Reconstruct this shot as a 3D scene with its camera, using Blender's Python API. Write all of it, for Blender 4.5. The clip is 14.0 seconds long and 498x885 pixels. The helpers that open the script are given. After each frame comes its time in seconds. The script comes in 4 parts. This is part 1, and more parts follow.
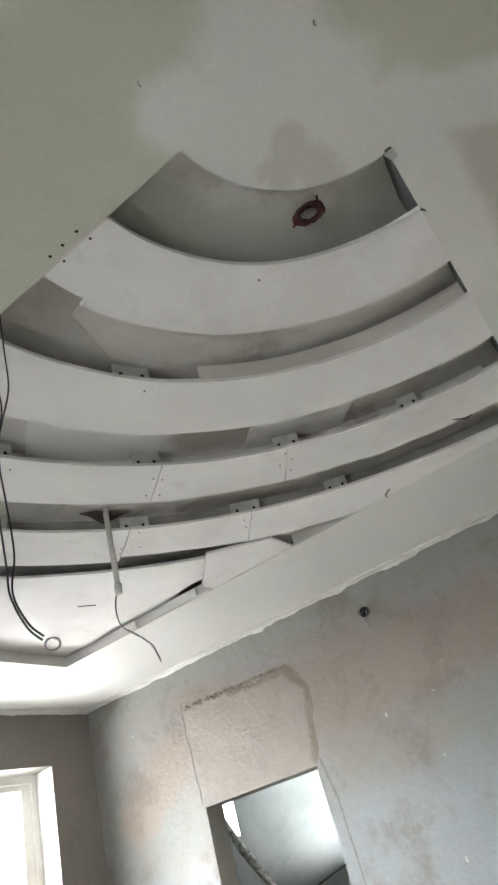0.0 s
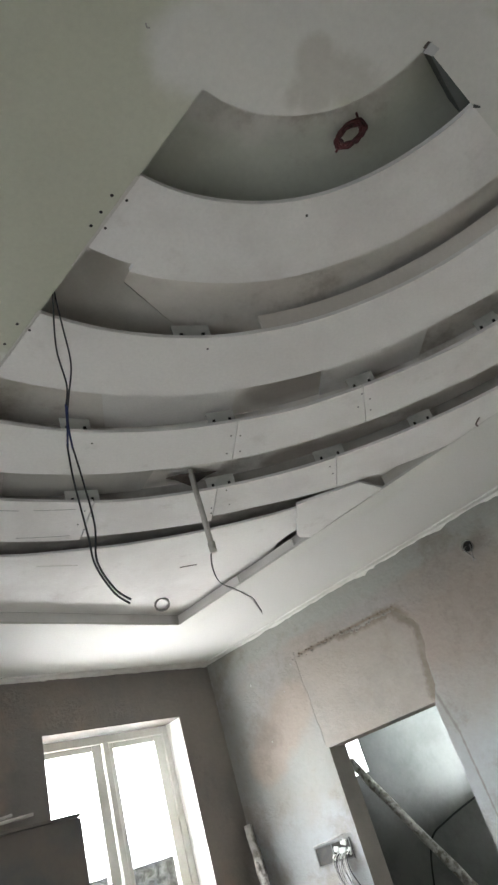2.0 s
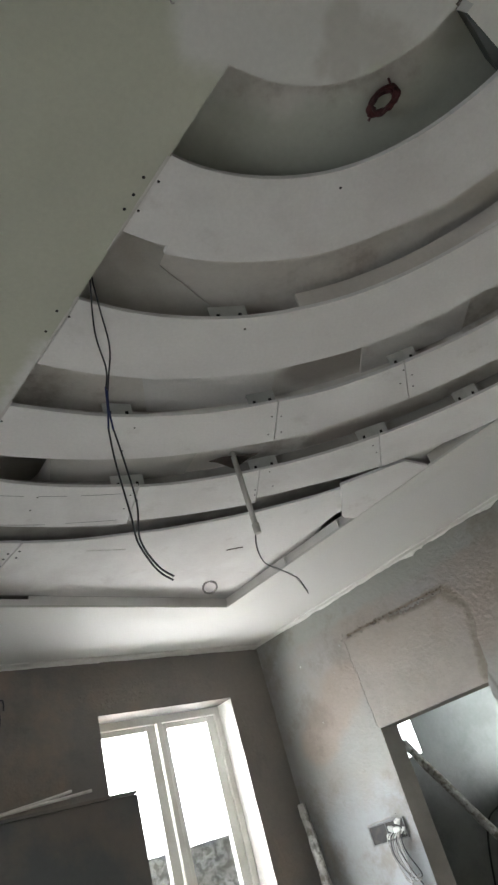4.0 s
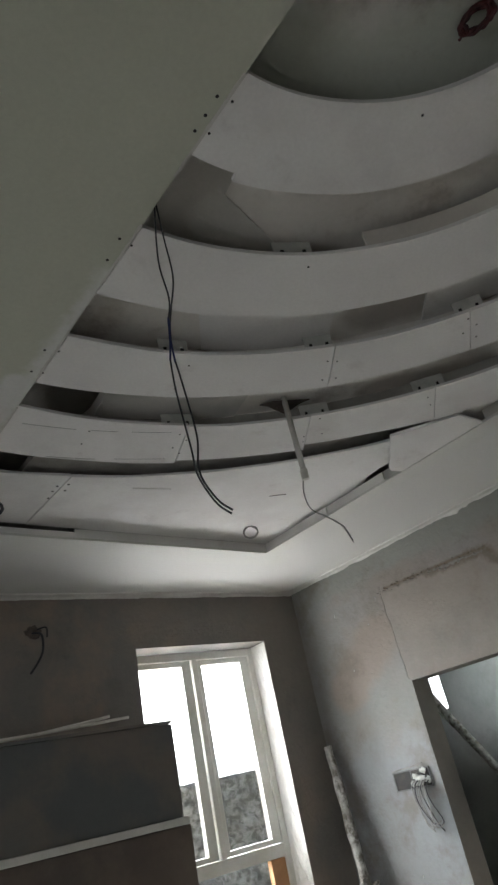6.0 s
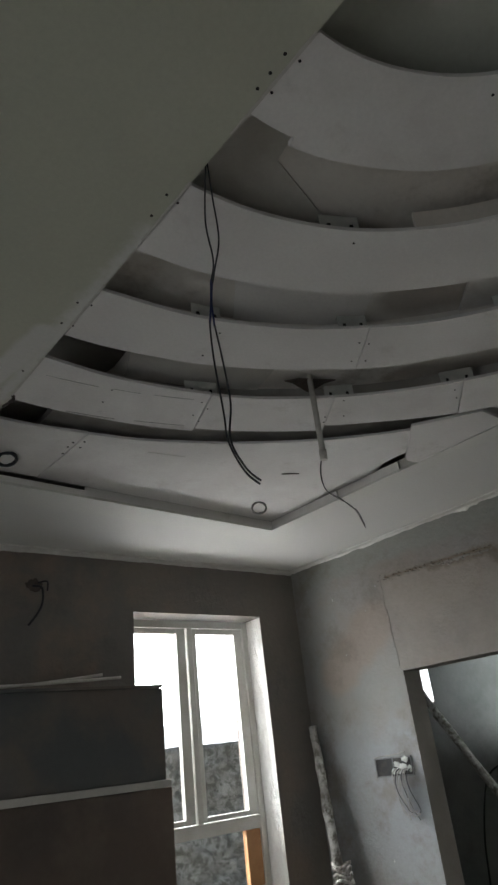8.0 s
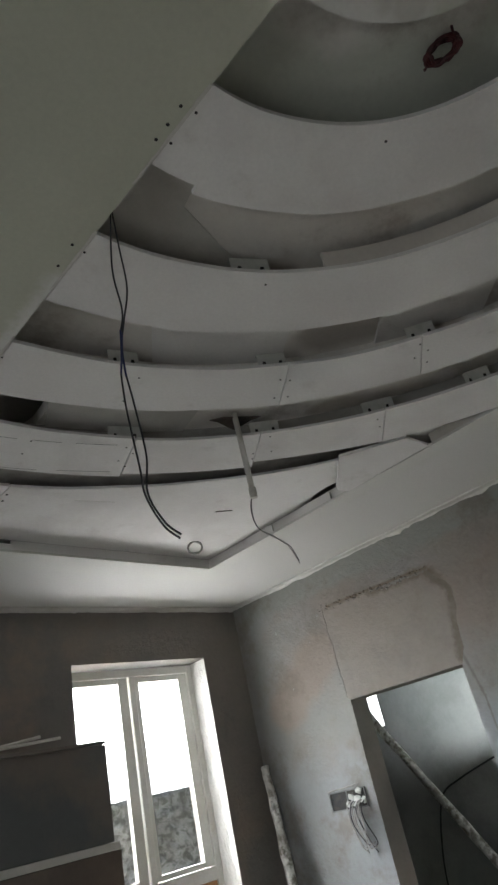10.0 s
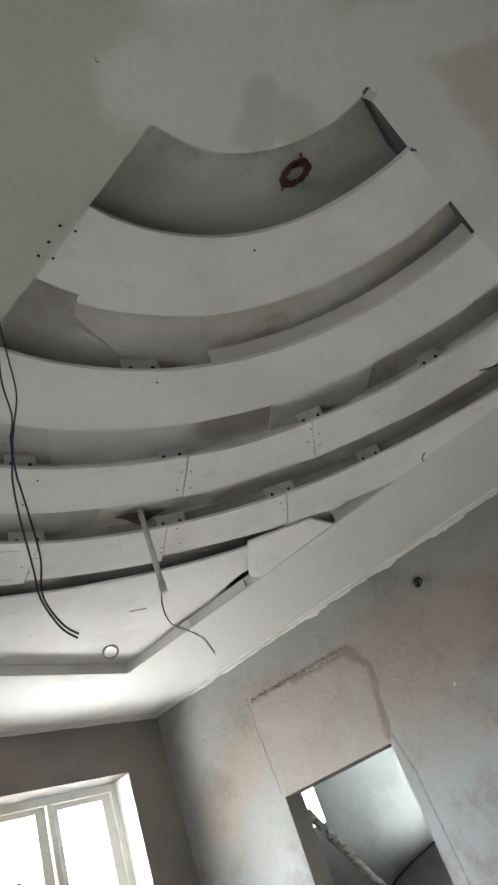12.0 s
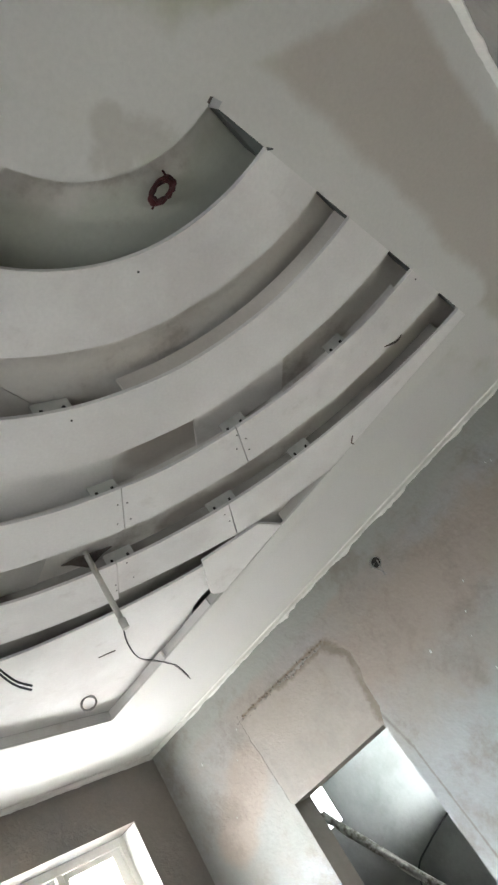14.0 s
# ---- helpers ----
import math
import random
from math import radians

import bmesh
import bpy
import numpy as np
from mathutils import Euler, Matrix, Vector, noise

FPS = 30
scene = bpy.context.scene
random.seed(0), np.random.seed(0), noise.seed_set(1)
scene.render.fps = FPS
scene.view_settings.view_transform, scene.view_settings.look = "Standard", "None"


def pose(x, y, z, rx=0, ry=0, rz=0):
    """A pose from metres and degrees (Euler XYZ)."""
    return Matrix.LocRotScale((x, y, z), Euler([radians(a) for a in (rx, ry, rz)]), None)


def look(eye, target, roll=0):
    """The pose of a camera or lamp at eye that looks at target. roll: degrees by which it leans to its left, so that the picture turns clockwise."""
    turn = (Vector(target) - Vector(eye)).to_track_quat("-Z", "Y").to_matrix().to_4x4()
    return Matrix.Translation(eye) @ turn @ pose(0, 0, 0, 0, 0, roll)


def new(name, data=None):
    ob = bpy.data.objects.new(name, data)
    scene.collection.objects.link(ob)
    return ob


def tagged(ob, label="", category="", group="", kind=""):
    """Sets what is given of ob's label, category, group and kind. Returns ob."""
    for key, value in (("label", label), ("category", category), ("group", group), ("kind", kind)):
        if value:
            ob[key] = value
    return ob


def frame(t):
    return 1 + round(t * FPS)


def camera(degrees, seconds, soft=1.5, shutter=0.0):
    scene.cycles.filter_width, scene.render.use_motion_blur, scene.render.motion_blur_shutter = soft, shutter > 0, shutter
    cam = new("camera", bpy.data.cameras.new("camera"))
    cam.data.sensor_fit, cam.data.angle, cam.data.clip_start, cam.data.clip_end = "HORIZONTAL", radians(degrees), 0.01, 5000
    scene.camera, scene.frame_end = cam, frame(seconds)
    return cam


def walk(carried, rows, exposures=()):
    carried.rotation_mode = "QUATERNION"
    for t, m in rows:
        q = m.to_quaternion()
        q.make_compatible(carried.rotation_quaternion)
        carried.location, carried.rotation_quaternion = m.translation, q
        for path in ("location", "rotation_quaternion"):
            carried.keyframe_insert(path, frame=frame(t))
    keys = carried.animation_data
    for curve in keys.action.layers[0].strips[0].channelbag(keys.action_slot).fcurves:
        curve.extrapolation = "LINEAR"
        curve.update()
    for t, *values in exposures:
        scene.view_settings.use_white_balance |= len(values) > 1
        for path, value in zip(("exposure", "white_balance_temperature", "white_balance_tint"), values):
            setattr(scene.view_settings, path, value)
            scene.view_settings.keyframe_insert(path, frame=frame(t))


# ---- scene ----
cam = camera(42.01, 14.0, soft=2.5)
PATH = [
    (0, (0.000, 0.000, 1.650), (1.530, 0.717, 2.720), -17.8),
    (0.5, (0.009, -0.007, 1.636), (1.527, 0.733, 2.708), -15.9),
    (1, (0.022, -0.001, 1.647), (1.505, 0.802, 2.722), -14.5),
    (1.5, (0.050, -0.021, 1.642), (1.482, 0.922, 2.671), -18.3),
    (2, (0.062, -0.022, 1.647), (1.456, 0.978, 2.674), -19.3),
    (2.5, (0.062, -0.027, 1.643), (1.450, 0.972, 2.680), -20.0),
    (3, (0.074, -0.027, 1.634), (1.415, 1.027, 2.678), -19.6),
    (5.5, (0.077, 0.022, 1.627), (1.352, 1.224, 2.591), -15.7),
    (6, (0.062, 0.043, 1.627), (1.300, 1.305, 2.562), -13.0),
    (6.5, (0.057, 0.056, 1.627), (1.271, 1.352, 2.547), -10.8),
    (7, (0.057, 0.072, 1.634), (1.251, 1.412, 2.516), -8.7),
    (7.5, (0.047, 0.084, 1.636), (1.264, 1.412, 2.506), -7.1),
    (8, (0.041, 0.094, 1.632), (1.274, 1.401, 2.510), -6.8),
    (10.5, (0.079, 0.045, 1.672), (1.458, 1.111, 2.653), -15.9),
    (11, (0.065, 0.022, 1.631), (1.467, 0.992, 2.676), -18.7),
    (11.5, (0.064, 0.018, 1.630), (1.521, 0.878, 2.696), -22.2),
    (12, (0.074, 0.008, 1.623), (1.541, 0.820, 2.714), -23.6),
    (12.5, (0.079, -0.011, 1.605), (1.534, 0.714, 2.770), -30.1),
    (13, (0.096, -0.032, 1.596), (1.680, 0.549, 2.671), -40.3),
    (13.5, (0.110, -0.032, 1.581), (1.742, 0.546, 2.581), -42.5),
    (14, (0.102, -0.016, 1.579), (1.669, 0.646, 2.631), -38.9),
]
EXPOSURE = [(0, 0.80), (0.8, 0.84), (1.5, 0.55), (3, 0.22), (5.5, -0.36), (6.5, -0.78), (7.5, -1.1), (8.2, -1.05), (10.5, -0.40), (11, -0.18), (12, 0.32), (13, 0.65), (14, 0.75)]
walk(cam, [(t, look(eye, target, roll)) for t, eye, target, roll in PATH], EXPOSURE)

# ---- plan (metres) ----
H = 2.9                      # underside of the false ceiling
SLAB = H + 0.10              # underside of the boards above it
CX, CY = 0.704, -0.071       # centre of the concentric arcs
SEAM_X, END_Y = 0.772, -0.047
EAST, SOUTH, WEST = 3.60, -0.605, -2.0
TRAY_X, TRAY_Y = 2.755, 2.86
NORTH_Y, LEAN = 3.577, math.atan(0.07)   # the north wall starts here at the east corner and runs off square


def seam(y):
    """The slightly slanting joint between the plain sheet and the fan."""
    return 0.748 + 0.025 * y


# ---- world and light ----
world = bpy.data.worlds.new("sky")
scene.world = world
world.use_nodes = True
wn = world.node_tree.nodes
sky = wn.new("ShaderNodeTexSky")
sky.sky_type, sky.sun_disc = "NISHITA", False
sky.sun_elevation, sky.sun_rotation = radians(44), radians(315)
world.node_tree.links.new(sky.outputs[0], wn["Background"].inputs[0])
wn["Background"].inputs[1].default_value = 0.12


def lamp(name, kind, m, energy, color, size=None, size_y=None):
    data = bpy.data.lights.new(name, kind)
    data.energy, data.color = energy, color
    if kind == "AREA":
        data.shape, data.size, data.size_y = "RECTANGLE", size, size_y
    ob = new(name, data)
    ob.matrix_world = m
    return ob


sun = lamp("sun", "SUN", look((-10, 10, 13.7), (0, 0, 0)), 2.2, (1.0, 0.96, 0.90))
sun.data.angle = radians(9)   # hazy sun
# skylight that comes in at the openings; west and side room ones are unseen additions
lamp("window_skylight", "AREA", look((3.1, 6.4, 3.2), (2.75, 3.8, 2.2)), 2900, (0.90, 0.955, 1.0), 5.0, 2.4)
lamp("window_opening_skylight", "AREA", look((2.768, 3.91, 2.23), (2.70, 2.9, 2.23)), 21, (0.98, 0.985, 1.0), 0.94, 0.52)
lamp("west_skylight", "AREA", look((-1.97, 1.2, 1.5), (2.0, 1.6, 0.3)), 22, (0.88, 0.945, 1.0), 1.6, 1.5)
lamp("side_room_added_skylight", "AREA", look((4.62, -0.06, 2.22), (5.4, 3.0, 1.9)), 800, (0.92, 0.96, 1.0), 0.22, 0.26)


# ---- materials ----
def material(name, shades, rough=0.8, scale=3.0, bump=0.15, grain=60.0, metal=0.0, spots=None, lines=()):
    """Shades mixed by a coarse noise, a fine grain on top, optional spots (colour, scale, amount) and skim-coated joints (colour, [(p, q, half width), ...])."""
    m = bpy.data.materials.new(name)
    m.use_nodes = True
    nt = m.node_tree
    bsdf = nt.nodes["Principled BSDF"]
    link = nt.links.new
    geo = nt.nodes.new("ShaderNodeNewGeometry")
    where = geo.outputs["Position"]

    def noise_of(s, detail=5.0, roughness=0.6):
        n = nt.nodes.new("ShaderNodeTexNoise")
        n.inputs["Scale"].default_value, n.inputs["Detail"].default_value, n.inputs["Roughness"].default_value = s, detail, roughness
        link(where, n.inputs["Vector"])
        return n.outputs["Fac"]

    def maths(op, a, b=None, c=None):
        n = nt.nodes.new("ShaderNodeMath")
        n.operation = op
        for i, v in enumerate((a, b, c)):
            if v is None:
                continue
            if isinstance(v, (int, float)):
                n.inputs[i].default_value = v
            else:
                link(v, n.inputs[i])
        return n.outputs[0]

    def mixed(fac, a, b, kind="MIX"):
        n = nt.nodes.new("ShaderNodeMix")
        n.data_type, n.blend_type = "RGBA", kind
        for socket, v in ((n.inputs[0], fac), (n.inputs[6], a), (n.inputs[7], b)):
            if isinstance(v, (int, float)):
                socket.default_value = v
            elif isinstance(v, tuple):
                socket.default_value = (*v, 1)
            else:
                link(v, socket)
        return n.outputs[2]

    def step(v, lo, hi):
        n = nt.nodes.new("ShaderNodeMapRange")
        n.interpolation_type = "SMOOTHSTEP"
        link(v, n.inputs[0])
        n.inputs[1].default_value, n.inputs[2].default_value = lo, hi
        return n.outputs[0]

    coarse = noise_of(scale)
    color = shades[0]
    for k, shade in enumerate(shades[1:]):
        color = mixed(step(noise_of(scale * (0.6 + 0.7 * k)), 0.42, 0.62), color, shade)
    edge, torn = noise_of(5.0, 3.0), noise_of(28.0, 4.0)
    for line_color, capsules in lines:
        mask = None
        for p, q, half in capsules:
            p, q = Vector(p), Vector(q)
            d, length = (q - p).normalized(), (q - p).length
            off = nt.nodes.new("ShaderNodeVectorMath")
            off.operation = "SUBTRACT"
            link(where, off.inputs[0])
            off.inputs[1].default_value = p
            along = nt.nodes.new("ShaderNodeVectorMath")
            along.operation = "DOT_PRODUCT"
            link(off.outputs[0], along.inputs[0])
            along.inputs[1].default_value = d
            held = nt.nodes.new("ShaderNodeClamp")
            link(along.outputs["Value"], held.inputs[0])
            held.inputs[2].default_value = length
            foot = nt.nodes.new("ShaderNodeVectorMath")
            foot.operation = "SCALE"
            foot.inputs[0].default_value = d
            link(held.outputs[0], foot.inputs["Scale"])
            far = nt.nodes.new("ShaderNodeVectorMath")
            far.operation = "DISTANCE"
            link(off.outputs[0], far.inputs[0])
            link(foot.outputs[0], far.inputs[1])
            ragged = maths("ADD", far.outputs["Value"], maths("MULTIPLY", maths("SUBTRACT", edge if half > 0.04 else torn, 0.5), half * (0.9 if half > 0.04 else 1.8)))
            one = maths("SUBTRACT", 1.0, step(ragged, half * (0.6 if half > 0.04 else 0.0), half * (1.2 if half > 0.04 else 1.5)))
            mask = one if mask is None else maths("MAXIMUM", mask, one)
        color = mixed(mask, color, line_color)
    if spots:
        color = mixed(maths("MULTIPLY", step(noise_of(spots[1], 6.0, 0.7), *((spots[3], spots[3] + 0.2) if len(spots) > 3 else (0.56, 0.72))), spots[2]), color, spots[0])
    fine = noise_of(grain, 6.0, 0.7)
    color = mixed(1.0, color, mixed(fine, (0.88, 0.88, 0.88), (1.1, 1.1, 1.1)), "MULTIPLY")
    link(color, bsdf.inputs["Base Color"])
    bsdf.inputs["Metallic"].default_value = metal
    link(maths("ADD", rough - 0.08, maths("MULTIPLY", coarse, 0.16)), bsdf.inputs["Roughness"])
    if bump:
        b = nt.nodes.new("ShaderNodeBump")
        b.inputs["Strength"].default_value, b.inputs["Distance"].default_value = bump, 0.02
        link(maths("ADD", fine, maths("MULTIPLY", noise_of(scale * 4), 1.5)), b.inputs["Height"])
        link(b.outputs[0], bsdf.inputs["Normal"])
    return m


SKIM = (0.675, 0.667, 0.63)
BOARD = material("gypsum_board", [(0.78, 0.76, 0.735), (0.71, 0.685, 0.66), (0.80, 0.785, 0.76)], 0.85, 1.6, 0.05, 90, spots=((0.52, 0.48, 0.44), 5.0, 0.35))
CEILING = material("ceiling_board", [(0.508, 0.517, 0.42), (0.55, 0.552, 0.455)], 0.8, 1.2, 0.05, 70,
                   lines=[((0.545, 0.51, 0.46), [((1.35, -0.36, H), (3.4, -0.36, H), 0.30)]),
                         ((0.665, 0.655, 0.63), [((3.2, 0.45, H), (3.2, 3.6, H), 0.52), ((0.2, 3.3, H), (3.3, 3.25, H), 0.5)]),
                         (SKIM, [((0.72, 0.06, H), (1.0, -0.02, H), 0.14), ((0.70, 0.25, H), (0.95, 0.2, H), 0.10), ((1.0, -0.1, H), (2.7, -0.1, H), 0.10),
                                  ((1.05, -0.15, H), (1.3, -0.55, H), 0.09), ((2.7, 0.0, H), (3.4, -0.05, H), 0.12), ((2.78, 0.0, H), (2.8, 2.9, H), 0.09),
                                  ((3.55, -0.5, H), (3.55, 3.6, H), 0.10), ((2.8, 0.75, H), (3.55, 0.75, H), 0.12), ((1.1, -0.57, H), (3.5, -0.57, H), 0.06),
                                  ((0.5, 2.95, H), (2.9, 2.95, H), 0.12), ((1.0, 3.6, H), (3.5, 3.45, H), 0.13), ((0.775, 1.15, H), (0.765, 2.7, H), 0.032), ((0.74, 1.7, H), (0.66, 2.3, H), 0.05)]),
                         ((0.56, 0.545, 0.50), [((0.885, 0.09, H), (0.93, 0.20, H), 0.022), ((0.90, 0.11, H), (0.97, 0.17, H), 0.042), ((0.93, 0.10, H), (1.04, 0.07, H), 0.032), ((0.97, 0.13, H), (1.05, 0.08, H), 0.04), ((0.60, -0.12, H), (0.75, -0.3, H), 0.05)]),
                          ])
SLABM = material("upper_board", [(0.73, 0.695, 0.645), (0.64, 0.60, 0.55), (0.75, 0.73, 0.69)], 0.85, 2.2, 0.08, 60, spots=((0.34, 0.29, 0.25), 3.0, 0.65, 0.52),
                 lines=[((0.57, 0.59, 0.525), [((0.78, 0.55, SLAB), (1.08, 0.46, SLAB), 0.17), ((1.08, 0.46, SLAB), (1.32, 0.18, SLAB), 0.17), ((1.32, 0.18, SLAB), (1.34, -0.1, SLAB), 0.17)]),
                        # smears beside the clips: marks on the boards and the clips' shadow in one
                        ((0.50, 0.46, 0.42), [((1.72, 1.0, SLAB), (2.05, 0.7, SLAB), 0.10), ((1.50, 1.42, SLAB), (1.70, 1.32, SLAB), 0.07), ((2.15, 1.35, SLAB), (2.45, 1.05, SLAB), 0.09), ((1.2, 1.5, SLAB), (1.28, 1.48, SLAB), 0.07), ((1.15, 0.98, SLAB), (1.4, 0.9, SLAB), 0.07)])])
LIP = material("bent_board", [(0.70, 0.66, 0.61), (0.62, 0.58, 0.53)], 0.9, 5.0, 0.1, 90)
SHEET_LOW = material("dark_brown_sheet", [(0.135, 0.10, 0.08), (0.10, 0.08, 0.07), (0.16, 0.125, 0.10)], 0.75, 1.6, 0.1, 40)
PAPER = material("board_edge", [(0.56, 0.54, 0.50), (0.62, 0.60, 0.56)], 0.9, 8.0, 0.1, 120)
RENDER_E = material("cement_render", [(0.275, 0.242, 0.215), (0.242, 0.243, 0.228), (0.29, 0.295, 0.292)], 0.8, 1.0, 0.38, 30, spots=((0.18, 0.15, 0.125), 2.6, 0.65, 0.485),
                    lines=[((0.17, 0.13, 0.10), [((EAST, 1.79, 2.44), (EAST, 1.90, 2.59), 0.03), ((EAST, 1.92, 2.61), (EAST, 2.05, 2.62), 0.022), ((EAST, 2.05, 2.62), (EAST, 2.7, 2.635), 0.012)]),
                           # brown upper and cool grey lower areas carry the tint of the light too
                           ((0.27, 0.228, 0.195), [((EAST, 0.2, 2.42), (EAST, 1.70, 2.38), 0.24), ((EAST, 2.88, 2.36), (EAST, 3.25, 2.12), 0.17)]),
                           ((0.285, 0.297, 0.302), [((EAST, -0.4, 1.45), (EAST, 1.75, 1.45), 0.45), ((EAST, 2.85, 1.35), (EAST, 3.5, 1.35), 0.42)]),
                           ((0.19, 0.18, 0.165), [((EAST, 1.875, 2.10), (EAST, 1.83, 1.86), 0.010), ((EAST, 1.83, 1.86), (EAST, 1.815, 1.2), 0.007)]),
                           ((0.27, 0.272, 0.25), [((EAST, -0.3, 2.84), (EAST, 3.5, 2.84), 0.11)])])
RENDER_N = material("dark_cement_render", [(0.22, 0.195, 0.17), (0.27, 0.215, 0.17), (0.19, 0.175, 0.16)], 0.85, 1.3, 0.4, 35, spots=((0.13, 0.12, 0.11), 2.5, 0.5))
RENDER_SIDE = material("grey_render", [(0.27, 0.285, 0.27), (0.31, 0.315, 0.30), (0.23, 0.25, 0.235)], 0.82, 1.1, 0.10, 35, spots=((0.16, 0.165, 0.155), 1.9, 0.4, 0.48))
INFILL = material("fresh_mortar", [(0.275, 0.242, 0.212), (0.30, 0.265, 0.232), (0.25, 0.228, 0.205)], 0.85, 1.6, 0.25, 30, spots=((0.25, 0.215, 0.185), 3.5, 0.6, 0.52),
                  lines=[((0.20, 0.16, 0.13), [((EAST, 1.80, 2.45), (EAST, 1.91, 2.58), 0.036), ((EAST, 1.92, 2.60), (EAST, 2.1, 2.61), 0.025), ((EAST, 2.1, 2.615), (EAST, 2.72, 2.63), 0.014), ((EAST, 1.81, 2.45), (EAST, 1.885, 2.06), 0.026)]),
                         ((0.175, 0.142, 0.115), [((EAST, 1.83, 2.47), (EAST, 1.93, 2.58), 0.034), ((EAST, 1.82, 2.45), (EAST, 1.89, 2.08), 0.03), ((EAST, 2.0, 2.59), (EAST, 2.35, 2.605), 0.025)])])
JAMB = material("smooth_mortar", [(0.20, 0.21, 0.21), (0.25, 0.25, 0.24)], 0.8, 3.0, 0.15, 50)
SKIMM = material("filler", [(0.74, 0.73, 0.69), (0.66, 0.64, 0.60)], 0.85, 9.0, 0.3, 60)
CONCRETE = material("concrete_floor", [(0.31, 0.285, 0.25), (0.25, 0.23, 0.205)], 0.85, 1.2, 0.2, 40)
STEEL = material("galvanised_steel", [(0.55, 0.56, 0.56), (0.45, 0.46, 0.46)], 0.42, 12.0, 0.03, 80, metal=0.85)
DUSTY = material("dusty_steel", [(0.47, 0.48, 0.45), (0.56, 0.56, 0.53)], 0.6, 20.0, 0.05, 80, metal=0.2)
# dark enough to hold the shade at the slot ends; also on a tab
DARKSTEEL = material("dark_steel", [(0.10, 0.11, 0.105), (0.07, 0.075, 0.07)], 0.6, 14.0, 0.05, 80, metal=0.3)
SCREW = material("black_screw", [(0.02, 0.02, 0.02), (0.04, 0.035, 0.03)], 0.5, 40.0, 0.0, 80, metal=0.5)
BLACK = material("black_cable", [(0.02, 0.02, 0.022), (0.03, 0.03, 0.035)], 0.45, 20.0, 0.0, 60)
BLUE = material("blue_cable", [(0.015, 0.025, 0.10), (0.02, 0.03, 0.13)], 0.45, 20.0, 0.0, 60)
RED = material("red_wire", [(0.075, 0.012, 0.012), (0.04, 0.010, 0.010)], 0.5, 40.0, 0.0, 80)
GREYWIRE = material("grey_wire", [(0.30, 0.29, 0.27), (0.20, 0.19, 0.18)], 0.5, 30.0, 0.0, 80)
PVC = material("pvc_conduit", [(0.62, 0.60, 0.55), (0.52, 0.50, 0.45)], 0.5, 14.0, 0.05, 80, spots=((0.4, 0.36, 0.3), 20, 0.4))
FRAME = material("painted_frame", [(0.80, 0.79, 0.75), (0.72, 0.70, 0.64)], 0.6, 6.0, 0.1, 70)
WOOD = material("raw_wood", [(0.50, 0.26, 0.11), (0.42, 0.21, 0.09)], 0.6, 6.0, 0.15, 50)
BAMBOO = material("splashed_pole", [(0.50, 0.48, 0.45), (0.78, 0.77, 0.74), (0.22, 0.20, 0.17)], 0.8, 13.0, 0.5, 50)
SHEET = material("dark_sheet", [(0.12, 0.125, 0.12), (0.16, 0.135, 0.115), (0.10, 0.105, 0.105)], 0.75, 1.6, 0.1, 40)
STONE = material("rubble_stone", [(0.46, 0.45, 0.42), (0.60, 0.59, 0.56), (0.26, 0.26, 0.23)], 0.9, 7.0, 0.6, 30)
EARTH = material("earth", [(0.42, 0.37, 0.30), (0.34, 0.31, 0.25)], 0.95, 0.8, 0.4, 12)
PLASTIC = material("grey_box", [(0.12, 0.12, 0.12), (0.18, 0.18, 0.18)], 0.6, 20.0, 0.05, 60)
# dark board colour that holds the shade of the ceiling cavity
VOID = material("cavity_shade_board", [(0.40, 0.385, 0.355), (0.30, 0.285, 0.26)], 0.9, 5.0, 0.2, 50)
HOLE = material("open_masonry", [(0.08, 0.07, 0.06), (0.14, 0.11, 0.09)], 0.95, 14.0, 0.6, 60)
GLASS = bpy.data.materials.new("window_glass")
GLASS.use_nodes = True
_g = GLASS.node_tree.nodes["Principled BSDF"]
_g.inputs["Transmission Weight"].default_value, _g.inputs["Roughness"].default_value, _g.inputs["IOR"].default_value = 1.0, 0.03, 1.05


# ---- mesh helpers ----
def part(name, bm, mat, parent=None, label=""):
    me = bpy.data.meshes.new(name)
    bmesh.ops.recalc_face_normals(bm, faces=bm.faces)
    bm.to_mesh(me)
    bm.free()
    me.materials.append(mat)
    ob = new(name, me)
    if parent is not None:
        ob.parent = parent
        if parent.parent is None:
            ob.matrix_parent_inverse = parent.matrix_basis.inverted()
    if label:
        ob["label"] = label
    return ob


def thing(name, label, category, group="", kind="", at=(0, 0, 0)):
    ob = new(name)
    ob.location = at
    ob.empty_display_size = 0.1
    return tagged(ob, label, category, group, kind)


def prism(points, z0, z1, bm=None):
    """A plate with the given outline in plan."""
    bm = bm or bmesh.new()
    low = [bm.verts.new((x, y, z0)) for x, y in points]
    high = [bm.verts.new((x, y, z1)) for x, y in points]
    bm.faces.new(low)
    bm.faces.new(high)
    n = len(points)
    for i in range(n):
        bm.faces.new((low[i], low[(i + 1) % n], high[(i + 1) % n], high[i]))
    return bm


def slab_xz(points, y0, y1, bm=None):
    """A plate with the given outline in elevation (x, z)."""
    bm = bm or bmesh.new()
    a = [bm.verts.new((x, y0, z)) for x, z in points]
    b = [bm.verts.new((x, y1, z)) for x, z in points]
    bm.faces.new(a)
    bm.faces.new(b)
    n = len(points)
    for i in range(n):
        bm.faces.new((a[i], a[(i + 1) % n], b[(i + 1) % n], b[i]))
    return bm


